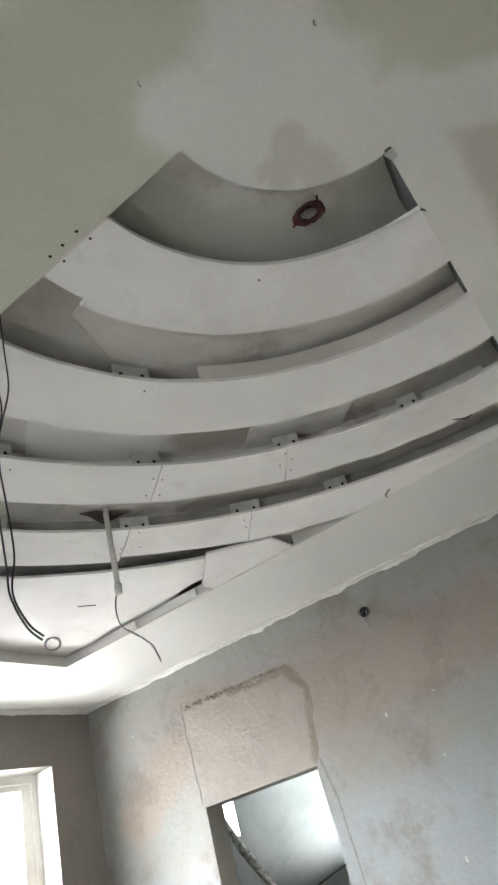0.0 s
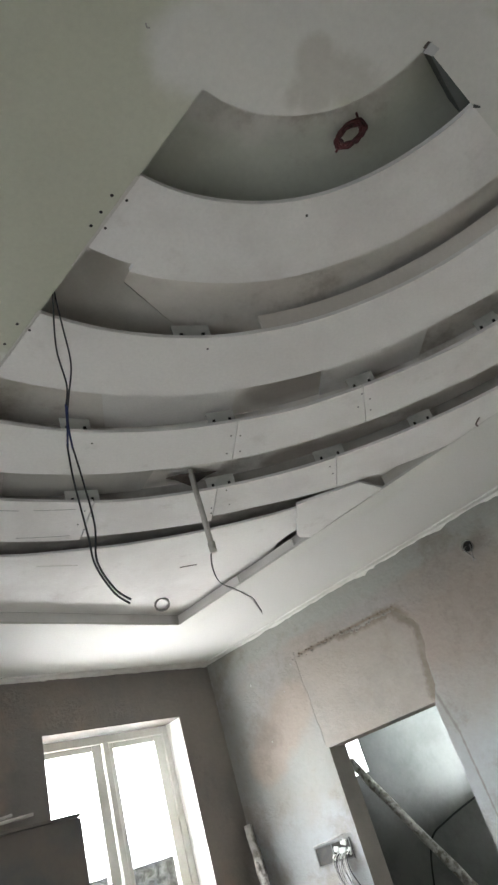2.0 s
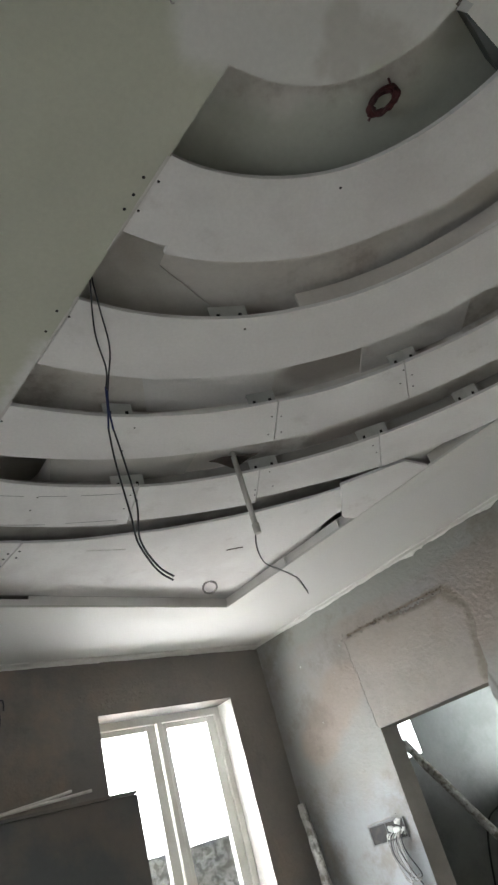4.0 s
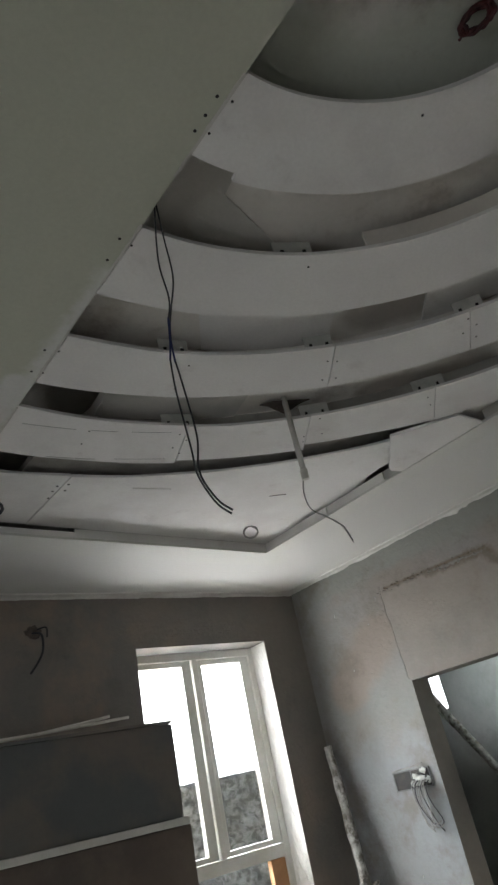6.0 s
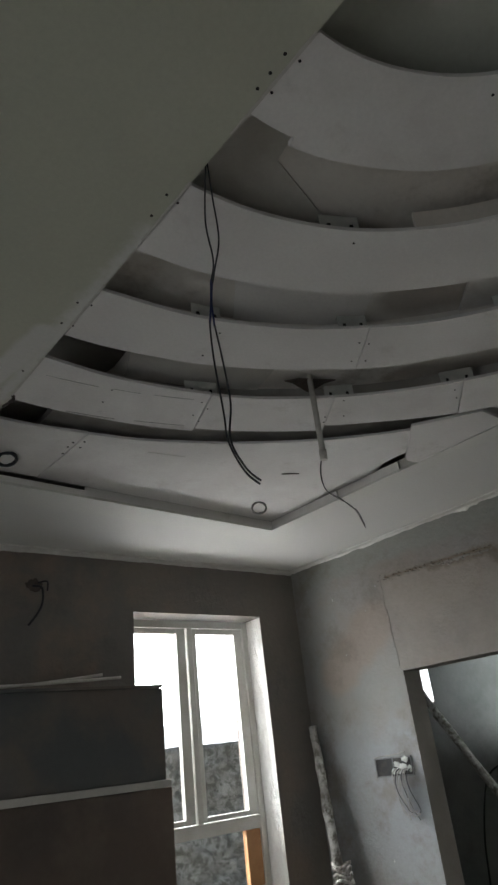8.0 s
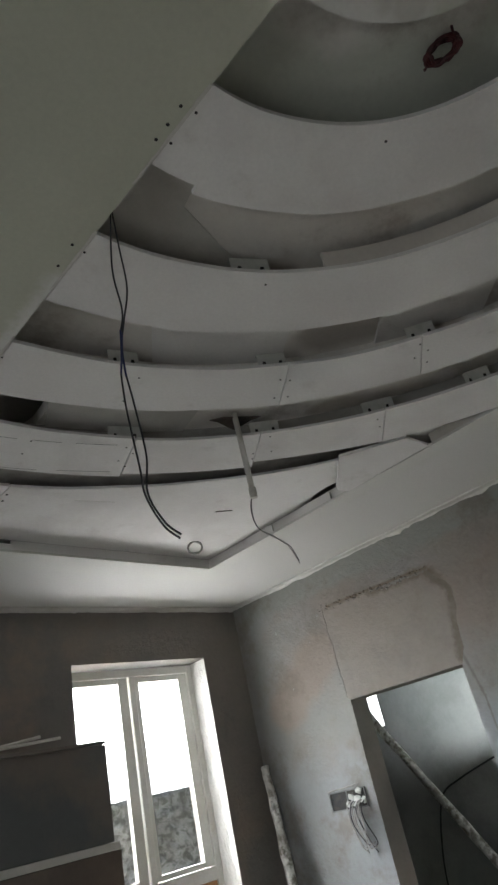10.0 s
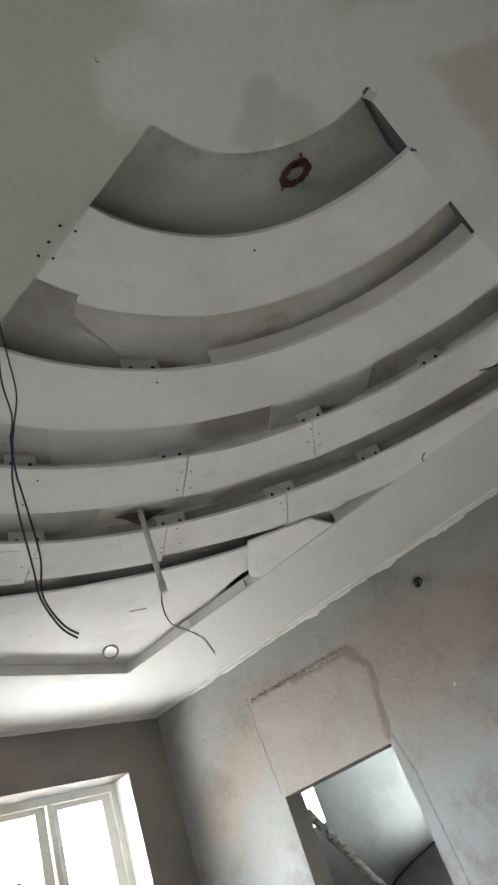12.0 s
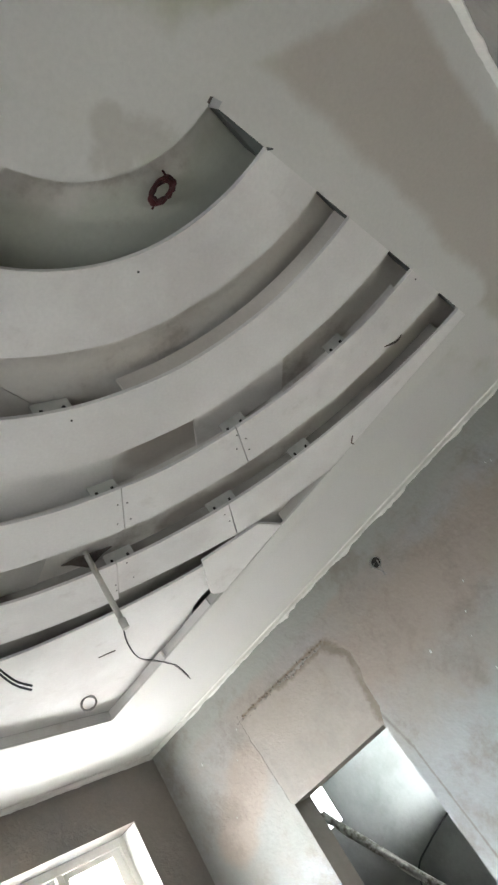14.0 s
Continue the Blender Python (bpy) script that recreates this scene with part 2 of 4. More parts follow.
def box(x0, y0, z0, x1, y1, z1, bm=None, bevel=0.0):
    own = bmesh.new()
    bmesh.ops.create_cube(own, size=1)
    for v in own.verts:
        v.co = ((x0 + x1) / 2 + v.co.x * (x1 - x0), (y0 + y1) / 2 + v.co.y * (y1 - y0), (z0 + z1) / 2 + v.co.z * (z1 - z0))
    if bevel:
        bmesh.ops.bevel(own, geom=list(own.edges), offset=bevel, segments=2, affect="EDGES", profile=0.7)
    if bm is None:
        return own
    me = bpy.data.meshes.new("tmp")
    own.to_mesh(me)
    own.free()
    bm.from_mesh(me)
    bpy.data.meshes.remove(me)
    return bm


def wall_with_holes(u0, u1, z0, z1, holes, d0, d1):
    """A wall in (u, d, z): a grid of blocks round rectangular holes (u0, u1, z0, z1)."""
    us = sorted({u0, u1, *[h[0] for h in holes], *[h[1] for h in holes]})
    zs = sorted({z0, z1, *[h[2] for h in holes], *[h[3] for h in holes]})
    bm = bmesh.new()
    for a, b in zip(us, us[1:]):
        for c, d in zip(zs, zs[1:]):
            mu, mz = (a + b) / 2, (c + d) / 2
            if not any(h[0] < mu < h[1] and h[2] < mz < h[3] for h in holes):
                box(a, d0, c, b, d1, d, bm)
    bmesh.ops.remove_doubles(bm, verts=bm.verts, dist=1e-5)
    inner = [f for f in bm.faces if sum(1 for g in bm.faces if g is not f and (g.calc_center_median() - f.calc_center_median()).length < 1e-4)]
    bmesh.ops.delete(bm, geom=inner, context="FACES")
    return bm


def tube(points, radius, name, mat, parent=None, label="", sides=8, taper=None, rough=0.0):
    """A round rod along a smooth line through the points."""
    pts = [Vector(p) for p in points]
    if len(pts) > 2:
        fine = []
        for i in range(len(pts) - 1):
            p0, p1, p2, p3 = pts[max(i - 1, 0)], pts[i], pts[i + 1], pts[min(i + 2, len(pts) - 1)]
            for k in range(6):
                t = k / 6
                fine.append(0.5 * ((2 * p1) + (p2 - p0) * t + (2 * p0 - 5 * p1 + 4 * p2 - p3) * t * t + (3 * p1 - p0 - 3 * p2 + p3) * t ** 3))
        pts = fine + [pts[-1]]
    bm = bmesh.new()
    rings = []
    up = Vector((0.31, 0.87, 0.39))
    for i, p in enumerate(pts):
        d = (pts[min(i + 1, len(pts) - 1)] - pts[max(i - 1, 0)]).normalized()
        a = d.cross(up).normalized()
        b = d.cross(a).normalized()
        f = i / (len(pts) - 1)
        r = radius * (1 if taper is None else 1 + (taper - 1) * f)
        ring = []
        for k in range(sides):
            w = 2 * math.pi * k / sides
            rr = r * (1 + rough * noise.noise(Vector((p.x * 9 + k, p.y * 9, p.z * 9))))
            ring.append(bm.verts.new(p + a * math.cos(w) * rr + b * math.sin(w) * rr))
        rings.append(ring)
    for r0, r1 in zip(rings, rings[1:]):
        for k in range(sides):
            bm.faces.new((r0[k], r0[(k + 1) % sides], r1[(k + 1) % sides], r1[k]))
    bm.faces.new(rings[0])
    bm.faces.new(rings[-1])
    for f in bm.faces:
        f.smooth = len(f.verts) == 4
    return part(name, bm, mat, parent, label)


def ragged(a, b, n, amount, seed):
    """n points from a to b in plan with a torn edge, both ends included."""
    rnd = random.Random(seed)
    a, b = Vector(a), Vector(b)
    side = Vector((-(b - a).y, (b - a).x)).normalized()
    out, drift = [], 0.0
    for i in range(n + 1):
        drift = 0.6 * drift + rnd.uniform(-1, 1) * amount
        p = a.lerp(b, i / n) + (side * drift if 0 < i < n else side * 0)
        out.append((p.x, p.y))
    return out


# how far each hand-cut edge strays from its true circle, as a cubic of the angle
BOW = {
    0.388: (0.0006, -0.0086, -0.0111, 0.0000),
    0.607: (-0.0030, -0.0084, -0.0114, 0.0000),
    0.854: (-0.0030, -0.0095, -0.0171, 0.0000),
    1.045: (0.0089, 0.0030, -0.0186, 0.0000),
    1.296: (0.0178, -0.0035, -0.0118, 0.0000),
    1.494: (0.0060, 0.0025, -0.0015, 0.0000),
    1.731: (0.0170, -0.0030, 0.0046, 0.0000),
    1.936: (0.0227, 0.0121, -0.0291, -0.0525),
}


def bow(r, w):
    key = min(BOW, key=lambda k: abs(k - r))
    u = (w - math.pi / 4) / (math.pi / 4)
    return sum(c * u ** i for i, c in enumerate(BOW[key])) if abs(key - r) < 0.03 else 0.0


def arc(r, a0=None, a1=None, n=48, wob=0.0, seed=0):
    """Points of one arc of the fan, from the south end to the seam."""
    a0 = math.asin((END_Y - CY) / r) if a0 is None else a0
    a1 = math.acos((seam(CY + r) + 0.0025 - CX) / r) if a1 is None else a1
    out = []
    for k in range(n + 1):
        w = a0 + (a1 - a0) * k / n
        q = r + bow(r, w) + wob * noise.noise(Vector((3 * r * w, seed, 0)))
        out.append((CX + q * math.cos(w), CY + q * math.sin(w)))
    return out


def clip(points, nx, ny, c):
    """The part of an outline where nx * x + ny * y <= c."""
    out = []
    for (x0, y0), (x1, y1) in zip(points, points[1:] + points[:1]):
        d0, d1 = nx * x0 + ny * y0 - c, nx * x1 + ny * y1 - c
        if d0 <= 0:
            out.append((x0, y0))
        if d0 * d1 < 0:
            t = d0 / (d0 - d1)
            out.append((x0 + t * (x1 - x0), y0 + t * (y1 - y0)))
    return out


# ---- large structure ----
T = 0.0125  # board thickness


def north(u, d=0.0):
    """Plan point on the north wall: u metres west of the corner, d metres out of the room."""
    return (EAST - u * math.cos(LEAN) + d * math.sin(LEAN), NORTH_Y + u * math.sin(LEAN) + d * math.cos(LEAN))


NORTH_M = Matrix.Translation((EAST, NORTH_Y, 0)) @ Matrix(((-math.cos(LEAN), math.sin(LEAN), 0, 0), (math.sin(LEAN), math.cos(LEAN), 0, 0), (0, 0, 1, 0), (0, 0, 0, 1)))

floor = tagged(part("floor", box(WEST - 0.2, SOUTH - 0.2, -0.15, 6.0, 4.4, 0.0), CONCRETE), "bare dusty concrete floor of a building site", "floor", kind="structure")

# false ceiling in one plane: plain sheets beside the fan, the hub, and the border along the walls
bm = prism([(WEST, SOUTH), (seam(SOUTH) - 0.0015, SOUTH), (seam(4.1) - 0.0015, 4.1), (WEST, 4.1)], H, H + T)
hub = arc(0.388, n=24, wob=0.006)
prism([(seam(SOUTH) - 0.0015, SOUTH), (EAST, SOUTH), (EAST, END_Y), (TRAY_X, END_Y)] + hub + [(seam(hub[-1][1]) - 0.0015, hub[-1][1])], H, H + T, bm)
prism([(TRAY_X, END_Y), (EAST, END_Y), (EAST, NORTH_Y), (TRAY_X, NORTH_Y + 0.06)], H, H + T, bm)
prism([(seam(TRAY_Y) - 0.0015, TRAY_Y), (1.2, TRAY_Y), (TRAY_X, TRAY_Y), (TRAY_X, NORTH_Y + 0.06), (seam(3.8) - 0.0015, 3.8)], H, H + T, bm)
ceiling = tagged(part("ceiling", bm, CEILING), "greenish gypsum board ceiling with white skimmed joints", "ceiling", kind="structure")

# the upper boards stop beyond the fourth slot; further north darkened boards stand for shade
reach = [(CX + 2.28 * math.cos(w), CY + 2.28 * math.sin(w)) for w in (radians(4 + 76 * i / 30) for i in range(31))]
bm = prism([(WEST, SOUTH), (EAST, SOUTH), (EAST, 0.05)] + reach + [(1.13, 1.95), (1.09, 1.62), (WEST, 1.60)], SLAB, SLAB + 0.05)
inner_edge = [(CX + 2.29 * math.cos(w), CY + 2.29 * math.sin(w)) for w in (radians(4 + 75.5 * i / 30) for i in range(31))]
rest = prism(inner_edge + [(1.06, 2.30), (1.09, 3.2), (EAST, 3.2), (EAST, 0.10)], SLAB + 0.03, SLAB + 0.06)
tagged(part("upper_ceiling_north", rest, VOID), "boards above the corner of the ceiling, dark for the shade in the cavity", "ceiling", kind="structure")
tagged(part("upper_ceiling_west", box(0.3, 1.55, SLAB + 0.10, 1.3, 3.0, SLAB + 0.13), VOID), "added boards deeper in the cavity, dark for its shade", "ceiling", kind="structure")
upper = tagged(part("upper_ceiling", bm, SLABM), "dusty boards above the slots of the ceiling", "ceiling", kind="structure")

# east wall with the doorway; the render lies on it as a skin with a torn edge round the rebuilt lintel
DOOR = (1.90, 2.71, 2.04)   # south jamb, north jamb, top
core = wall_with_holes(SOUTH - 0.2, NORTH_Y + 0.82, 0, 3.3, [(DOOR[0], DOOR[1], -1, DOOR[2])], 0, 0.17)
core.transform(Matrix(((0, 1, 0, EAST + 0.003), (1, 0, 0, 0), (0, 0, 1, 0), (0, 0, 0, 1))))
wall_east = tagged(part("wall_east", core, INFILL), "bare cement-rendered wall with a doorway and a rebuilt lintel", "wall", kind="structure")
outline = [(SOUTH, 0.0), (SOUTH, 3.1), (NORTH_Y, 3.1), (NORTH_Y, 0.0), (DOOR[1], 0.0), (DOOR[1], DOOR[2])]
outline += ragged((DOOR[1] + 0.02, 2.06), (2.75, 2.62), 12, 0.006, 1)
outline += ragged((2.74, 2.63), (1.93, 2.60), 60, 0.011, 2)
outline += ragged((1.91, 2.585), (1.80, 2.46), 8, 0.006, 3)
outline += ragged((1.80, 2.45), (1.865, 2.10), 14, 0.006, 4)
outline += [(DOOR[0] - 0.004, DOOR[2]), (DOOR[0], DOOR[2] - 0.01), (DOOR[0], 0.0)]
bm = prism(outline, 0.0, 0.0022)
bm.transform(Matrix(((0, 0, 1, EAST + 0.0008), (1, 0, 0, 0), (0, 1, 0, 0), (0, 0, 0, 1))))
part("render_skin", bm, RENDER_E, wall_east, "grey and brown cement render, partly tinted for the light, with a torn edge")

# crumbs of mortar along the torn edge over the lintel
rnd = random.Random(21)
bm = bmesh.new()
for k in range(90):
    y = rnd.uniform(1.92, 2.77)
    z = 2.60 + 0.03 * (y - 1.93) / 0.81 + rnd.gauss(0.006, 0.012)
    s, n = rnd.uniform(0.003, 0.011), 7
    ring = [bm.verts.new((EAST + 0.002, y + s * rnd.uniform(0.6, 1.5) * math.cos(6.283 * i / n), z + s * rnd.uniform(0.6, 1.3) * math.sin(6.283 * i / n))) for i in range(n)]
    tip = bm.verts.new((EAST - s * 0.7, y + s * 0.3, z - s * 0.2))
    for i in range(n):
        bm.faces.new((ring[i], ring[(i + 1) % n], tip))
tagged(part("mortar_crumbs", bm, RENDER_E), "crumbs of grey mortar along the torn edge over the doorway", "mortar", kind="stuff")

# north wall with the window
WIN = (0.35, 1.36, 0.85, 2.556)
bm = wall_with_holes(-0.2, 6.0, 0, 3.3, [WIN], 0.0, 0.26)
bm.transform(NORTH_M)
wall_north = tagged(part("wall_north", bm, RENDER_N), "dark cement-rendered wall with a window opening", "wall", kind="structure")

bm = box(WEST - 0.2, SOUTH - 0.2, 0, EAST + 0.2, SOUTH, 3.3)
wall_south = tagged(part("wall_south", bm, RENDER_E), "bare brownish cement-rendered wall", "wall", kind="structure")
bm = wall_with_holes(SOUTH - 0.2, 4.3, 0, 3.3, [(0.4, 2.0, 0.75, 2.25)], 0, 0.2)
bm.transform(Matrix(((0, -1, 0, WEST), (1, 0, 0, 0), (0, 0, 1, 0), (0, 0, 0, 1))))
wall_west = tagged(part("wall_west", bm, RENDER_E), "bare cement-rendered wall", "wall", kind="structure")

# the room behind the doorway
bm = wall_with_holes(0.0, 4.3, 0, 3.1, [(3.90, 4.21, 1.95, 2.5)], 0, 0.2)
bm.transform(Matrix(((0, 1, 0, 5.6), (1, 0, 0, 0), (0, 0, 1, 0), (0, 0, 0, 1))))
side_wall_east = tagged(part("wall_side_east", bm, RENDER_SIDE), "grey wall of the side room with a narrow opening", "wall", kind="structure")
tagged(part("wall_side_north", box(3.79, 4.3, 0, 5.8, 4.4, 3.1), RENDER_SIDE), "grey wall of the side room", "wall", kind="structure")
# small opening out of view, added for the side room lamp
bm = wall_with_holes(3.6, 5.8, 0, 3.1, [(4.35, 4.89, 1.95, 2.5)], -0.2, 0.0)
tagged(part("wall_side_south", bm, RENDER_SIDE), "grey wall of the side room", "wall", kind="structure")
tagged(part("ceiling_side", box(3.79, -0.2, 2.95, 5.8, 4.4, 3.1), RENDER_SIDE), "bare concrete ceiling of the side room", "ceiling", kind="structure")
# unseen partition whose outline shapes the lit patch on the far wall
bm = prism([(3.79, 0.0), (5.59, 0.0), (5.59, 1.79), (5.30, 1.83), (5.15, 1.87), (5.08, 1.95), (5.05, 2.08), (5.04, 2.94), (3.79, 2.94)], 1.62, 1.72)
bm.transform(Matrix(((1, 0, 0, 0), (0, 0, 1, 0), (0, 1, 0, 0), (0, 0, 0, 1))))
tagged(part("side_light_partition", bm, RENDER_SIDE), "unseen grey partition added to shape the light in the side room", "wall", kind="structure")
tagged(part("roof", box(WEST - 0.3, SOUTH - 0.3, 3.3, 6.0, 4.4, 3.45), CONCRETE), "concrete roof slab", "roof", kind="structure")

# plaster that was pulled down over the top of the walls
def fillet(name, a, b, seed, drop=0.045, tear=0.012, reach=0.02):
    rnd = random.Random(seed)
    a, b = Vector(a), Vector(b)
    n = 170
    inward = Vector((-(b - a).y, (b - a).x)).normalized()
    bm = bmesh.new()
    rows = []
    low = drop
    for i in range(n + 1):
        p = a.lerp(b, i / n)
        low = max(0.012, 0.7 * low + 0.3 * drop + rnd.uniform(-tear, tear) * 0.6 + (tear * 1.6 if rnd.random() < 0.07 else 0))
        q = p + inward * (0.008 + rnd.uniform(-0.002, 0.002))
        rows.append([bm.verts.new(v) for v in ((p.x, p.y, H), (q.x + inward.x * reach, q.y + inward.y * reach, H - 0.001), (q.x, q.y, H - low * 0.6),
                                               (p.x + inward.x * 0.004, p.y + inward.y * 0.004, H - low), (p.x, p.y, H - low))])
    for r, s in zip(rows, rows[1:]):
        for k in range(5):
            bm.faces.new((r[k], r[(k + 1) % 5], s[(k + 1) % 5], s[k]))
    return tagged(part(name, bm, SKIMM), "ragged white filler along the top of the wall", "trim", kind="structure")


fillet("trim_east", (EAST - 0.002, SOUTH), (EAST - 0.002, NORTH_Y), 3, 0.014, 0.009, 0.007)
fillet("trim_north", north(0), north(3.0), 4, 0.018, 0.003)
fillet("trim_south", (WEST, SOUTH), (EAST, SOUTH), 5, 0.02, 0.006, 0.008)
# narrow second layer of board along the walls
bm = box(EAST - 0.06, SOUTH + 0.5, H - 0.009, EAST - 0.001, NORTH_Y - 0.05, H, bevel=0.002)
tagged(part("trim_border_east", bm, SKIMM), "narrow white board strip under the border", "trim", kind="structure")
bm = box(0.05, -0.065, H - 0.009, 3.0, -0.001, H, bevel=0.002)
bm.transform(NORTH_M)
tagged(part("trim_border_north", bm, SKIMM), "narrow white board strip under the border", "trim", kind="structure")

# ---- outside ----
GLOW = bpy.data.materials.new("hazy_sky")
GLOW.use_nodes = True
_e = GLOW.node_tree.nodes["Principled BSDF"]
_e.inputs["Base Color"].default_value = (0, 0, 0, 1)
_e.inputs["Emission Color"].default_value, _e.inputs["Emission Strength"].default_value = (0.93, 0.97, 1.0, 1), 5.0
bm = bmesh.new()
bm.faces.new([bm.verts.new(p) for p in ((-60, 60, -0.5), (140, 60, -0.5), (140, 60, 60), (-60, 60, 60))])
tagged(part("backdrop", bm, GLOW), "bright hazy sky outside the window", "sky", kind="structure")
bm = bmesh.new()
bm.faces.new([bm.verts.new(p) for p in ((145, -30, -0.5), (145, 55, -0.5), (145, 55, 60), (145, -30, 60))])
tagged(part("backdrop_east", bm, GLOW), "bright hazy sky outside the side room", "sky", kind="structure")

ground = tagged(part("ground", box(-400, -400, -0.6, 400, 400, -0.5), EARTH), "bare earth round the house", "ground", kind="structure")


def garden_wall():
    bm = bmesh.new()
    nx, nz = 220, 40
    grid = []
    for i in range(nx + 1):
        x = -2 + 20 * i / nx
        top = 1.95 + 0.10 * noise.noise(Vector((x * 1.1, 3, 0))) + 0.05 * noise.noise(Vector((x * 5, 1, 0)))
        col = []
        for k in range(nz + 1):
            z = -0.5 + (top + 0.5) * k / nz
            cell = noise.voronoi(Vector((x * 3.2, z * 4.2, 0)))[0]
            col.append(bm.verts.new((x, 9.5 - 0.16 * min(1, (cell[1] - cell[0]) * 3) + 0.03 * noise.noise(Vector((x * 9, z * 9, 0))), z)))
        back = bm.verts.new((x, 9.9, top))
        base = bm.verts.new((x, 9.9, -0.5))
        grid.append(col + [back, base])
    for a, b in zip(grid, grid[1:]):
        for k in range(len(a) - 1):
            bm.faces.new((a[k], b[k], b[k + 1], a[k + 1])).smooth = True
    return tagged(part("garden_wall", bm, STONE), "rough grey rubble wall outside the window", "wall", kind="structure")


garden_wall()

# ---- the fan: curved bands of board ----
SLOTS = [(0.388, 0.607), (0.854, 1.045), (1.296, 1.494), (1.731, 1.936)]
BANDS = [(0.607, 0.854), (1.045, 1.296), (1.494, 1.731), (1.936, 2.225)]
CUTS = [[radians(76.9)], [], [math.atan2(1.12 - CY, 1.63 - CX), math.atan2(0.79 - CY, 1.98 - CX)],
        [radians(68.2), radians(53.5), radians(38.2)]]
OUTER = {(0, 1): (0.830, 0.832), (3, 0): (2.26, 2.24), (3, 1): (2.235, 2.196), (3, 2): (2.242, 2.22), (3, 3): (2.25, 2.206)}  # the outer band was cut in uneven lengths
WORDS = ["innermost curved band of white gypsum board with skimmed face", "second curved band of white gypsum board with a bent lip",
         "third curved band of white gypsum board in screwed lengths", "outer curved band of white gypsum board running into the border"]
bands = []
for k, (r0, r1) in enumerate(BANDS):
    band = thing("curved_ceiling_band", WORDS[k], "ceiling band", "curved bands of the fan", at=(CX + r0 * 0.7, CY + r0 * 0.7, H))
    bands.append(band)
    south = [math.asin((END_Y - CY) / r) for r in (r0, r1)]
    west_end = [math.acos((seam(CY + r) + 0.0025 - CX) / r) for r in (r0, r1)]
    ends = [None, *sorted(CUTS[k]), None]
    for n, (a, b) in enumerate(zip(ends, ends[1:])):
        g0, g1 = (0.0018 / r0, 0.0018 / r1) if k else (0, 0)
        lo = south if a is None else (a + g0, a + g1)
        hi = west_end if b is None else (b - g0, b - g1)
        ro = OUTER.get((k, n), (r1, r1))
        outer = [(CX + (r - r1 + ro[0] + (ro[1] - ro[0]) * i / 40) * math.cos(w), CY + (r - r1 + ro[0] + (ro[1] - ro[0]) * i / 40) * math.sin(w))
                 for i, (r, w) in enumerate((math.hypot(x - CX, y - CY), math.atan2(y - CY, x - CX)) for x, y in arc(r1, lo[1], hi[1], 40, 0.008, k))]
        inner = arc(r0, lo[0], hi[0], 40, 0.008, k + 9)
        pts = clip(inner + outer[::-1], 1, 0, TRAY_X - 0.002)
        z = H + (0.004 if (k, n) == (3, 3) else 0)
        part("board", prism(pts, z, z + T), BOARD, band)

# ---- ceiling details ----
def polar(x, y):
    return math.hypot(x - CX, y - CY), math.atan2(y - CY, x - CX)


def on(r, a, z):
    return Vector((CX + r * math.cos(a), CY + r * math.sin(a), z))


def curved_strip(r, thick, a0, a1, z0, z1, n=40, wob=0.0):
    inner = arc(r, a0, a1, n, wob, 3)
    outer = arc(r + thick, a0, a1, n, wob, 3)
    return prism(inner + outer[::-1], z0, z1)


# the bent lip on the second band, which stops short of the seam
lip_end = polar(1.397, 0.752)[1]
part("lip", curved_strip(1.047, 0.012, 0.03, lip_end, H + T, H + 0.07), LIP, bands[1], "bent strip of unpainted board")
# added boards on edge close the slots above the bands; outer one shade-dark
for k, (r0, r1) in enumerate(BANDS):
    top = math.acos(min(1, (TRAY_X - CX) / (r0 + 0.1))) if r0 + 0.1 > TRAY_X - CX else 0.05
    part("upstand", curved_strip(r0 + (0.10 if k else 0.16), 0.012, top + 0.02, 1.5, H + T, SLAB - 0.004), VOID if k == 3 else SLABM, bands[k], "added dusty upstand of board, darkened for shade on the outer band")

# steel clips with black screws that stand on the inner edge of the bands
CLIPS = [(1, 1.20, 0.845, 0.115), (2, 1.13, 1.365, 0.10), (2, 1.585, 1.145, 0.10), (2, 1.945, 0.76, 0.10), (2, 2.14, 0.325, 0.08),
         (3, 1.38, 1.715, 0.13), (3, 1.88, 1.475, 0.12), (3, 2.225, 1.15, 0.13), (3, 2.415, 0.79, 0.10)]
for k, x, y, w in CLIPS:
    a = polar(x, y)[1]
    r = BANDS[k][0] + bow(BANDS[k][0], a) + 0.016
    bm = box(-0.001, -w / 2, 0.0, 0.001, w / 2, 0.055)
    box(0.001, -w / 2, 0.0, 0.026, w / 2, 0.0015, bm)
    box(0.001, -w / 2, 0.0535, 0.018, w / 2, 0.055, bm)
    m = Matrix.Translation(on(r, a, H + T)) @ Matrix.Rotation(a, 4, "Z")
    bm.transform(m)
    clip_ob = part("clip", bm, DUSTY, bands[k], "dusty pale steel clip")
    for side in (-0.28, 0.3):
        bm = box(-0.008, w * side - 0.005, 0.003, 0.0005, w * side + 0.005, 0.019, bevel=0.002)
        bm.transform(m)
        part("screw", bm, SCREW, clip_ob)


def screw(x, y, parent, z=H, r=0.0042):
    bm = bmesh.new()
    bmesh.ops.create_cone(bm, cap_ends=True, segments=10, radius1=r, radius2=r * 0.8, depth=0.002)
    bm.transform(Matrix.Translation((x, y, z - 0.0008)))
    return part("screw", bm, SCREW, parent)


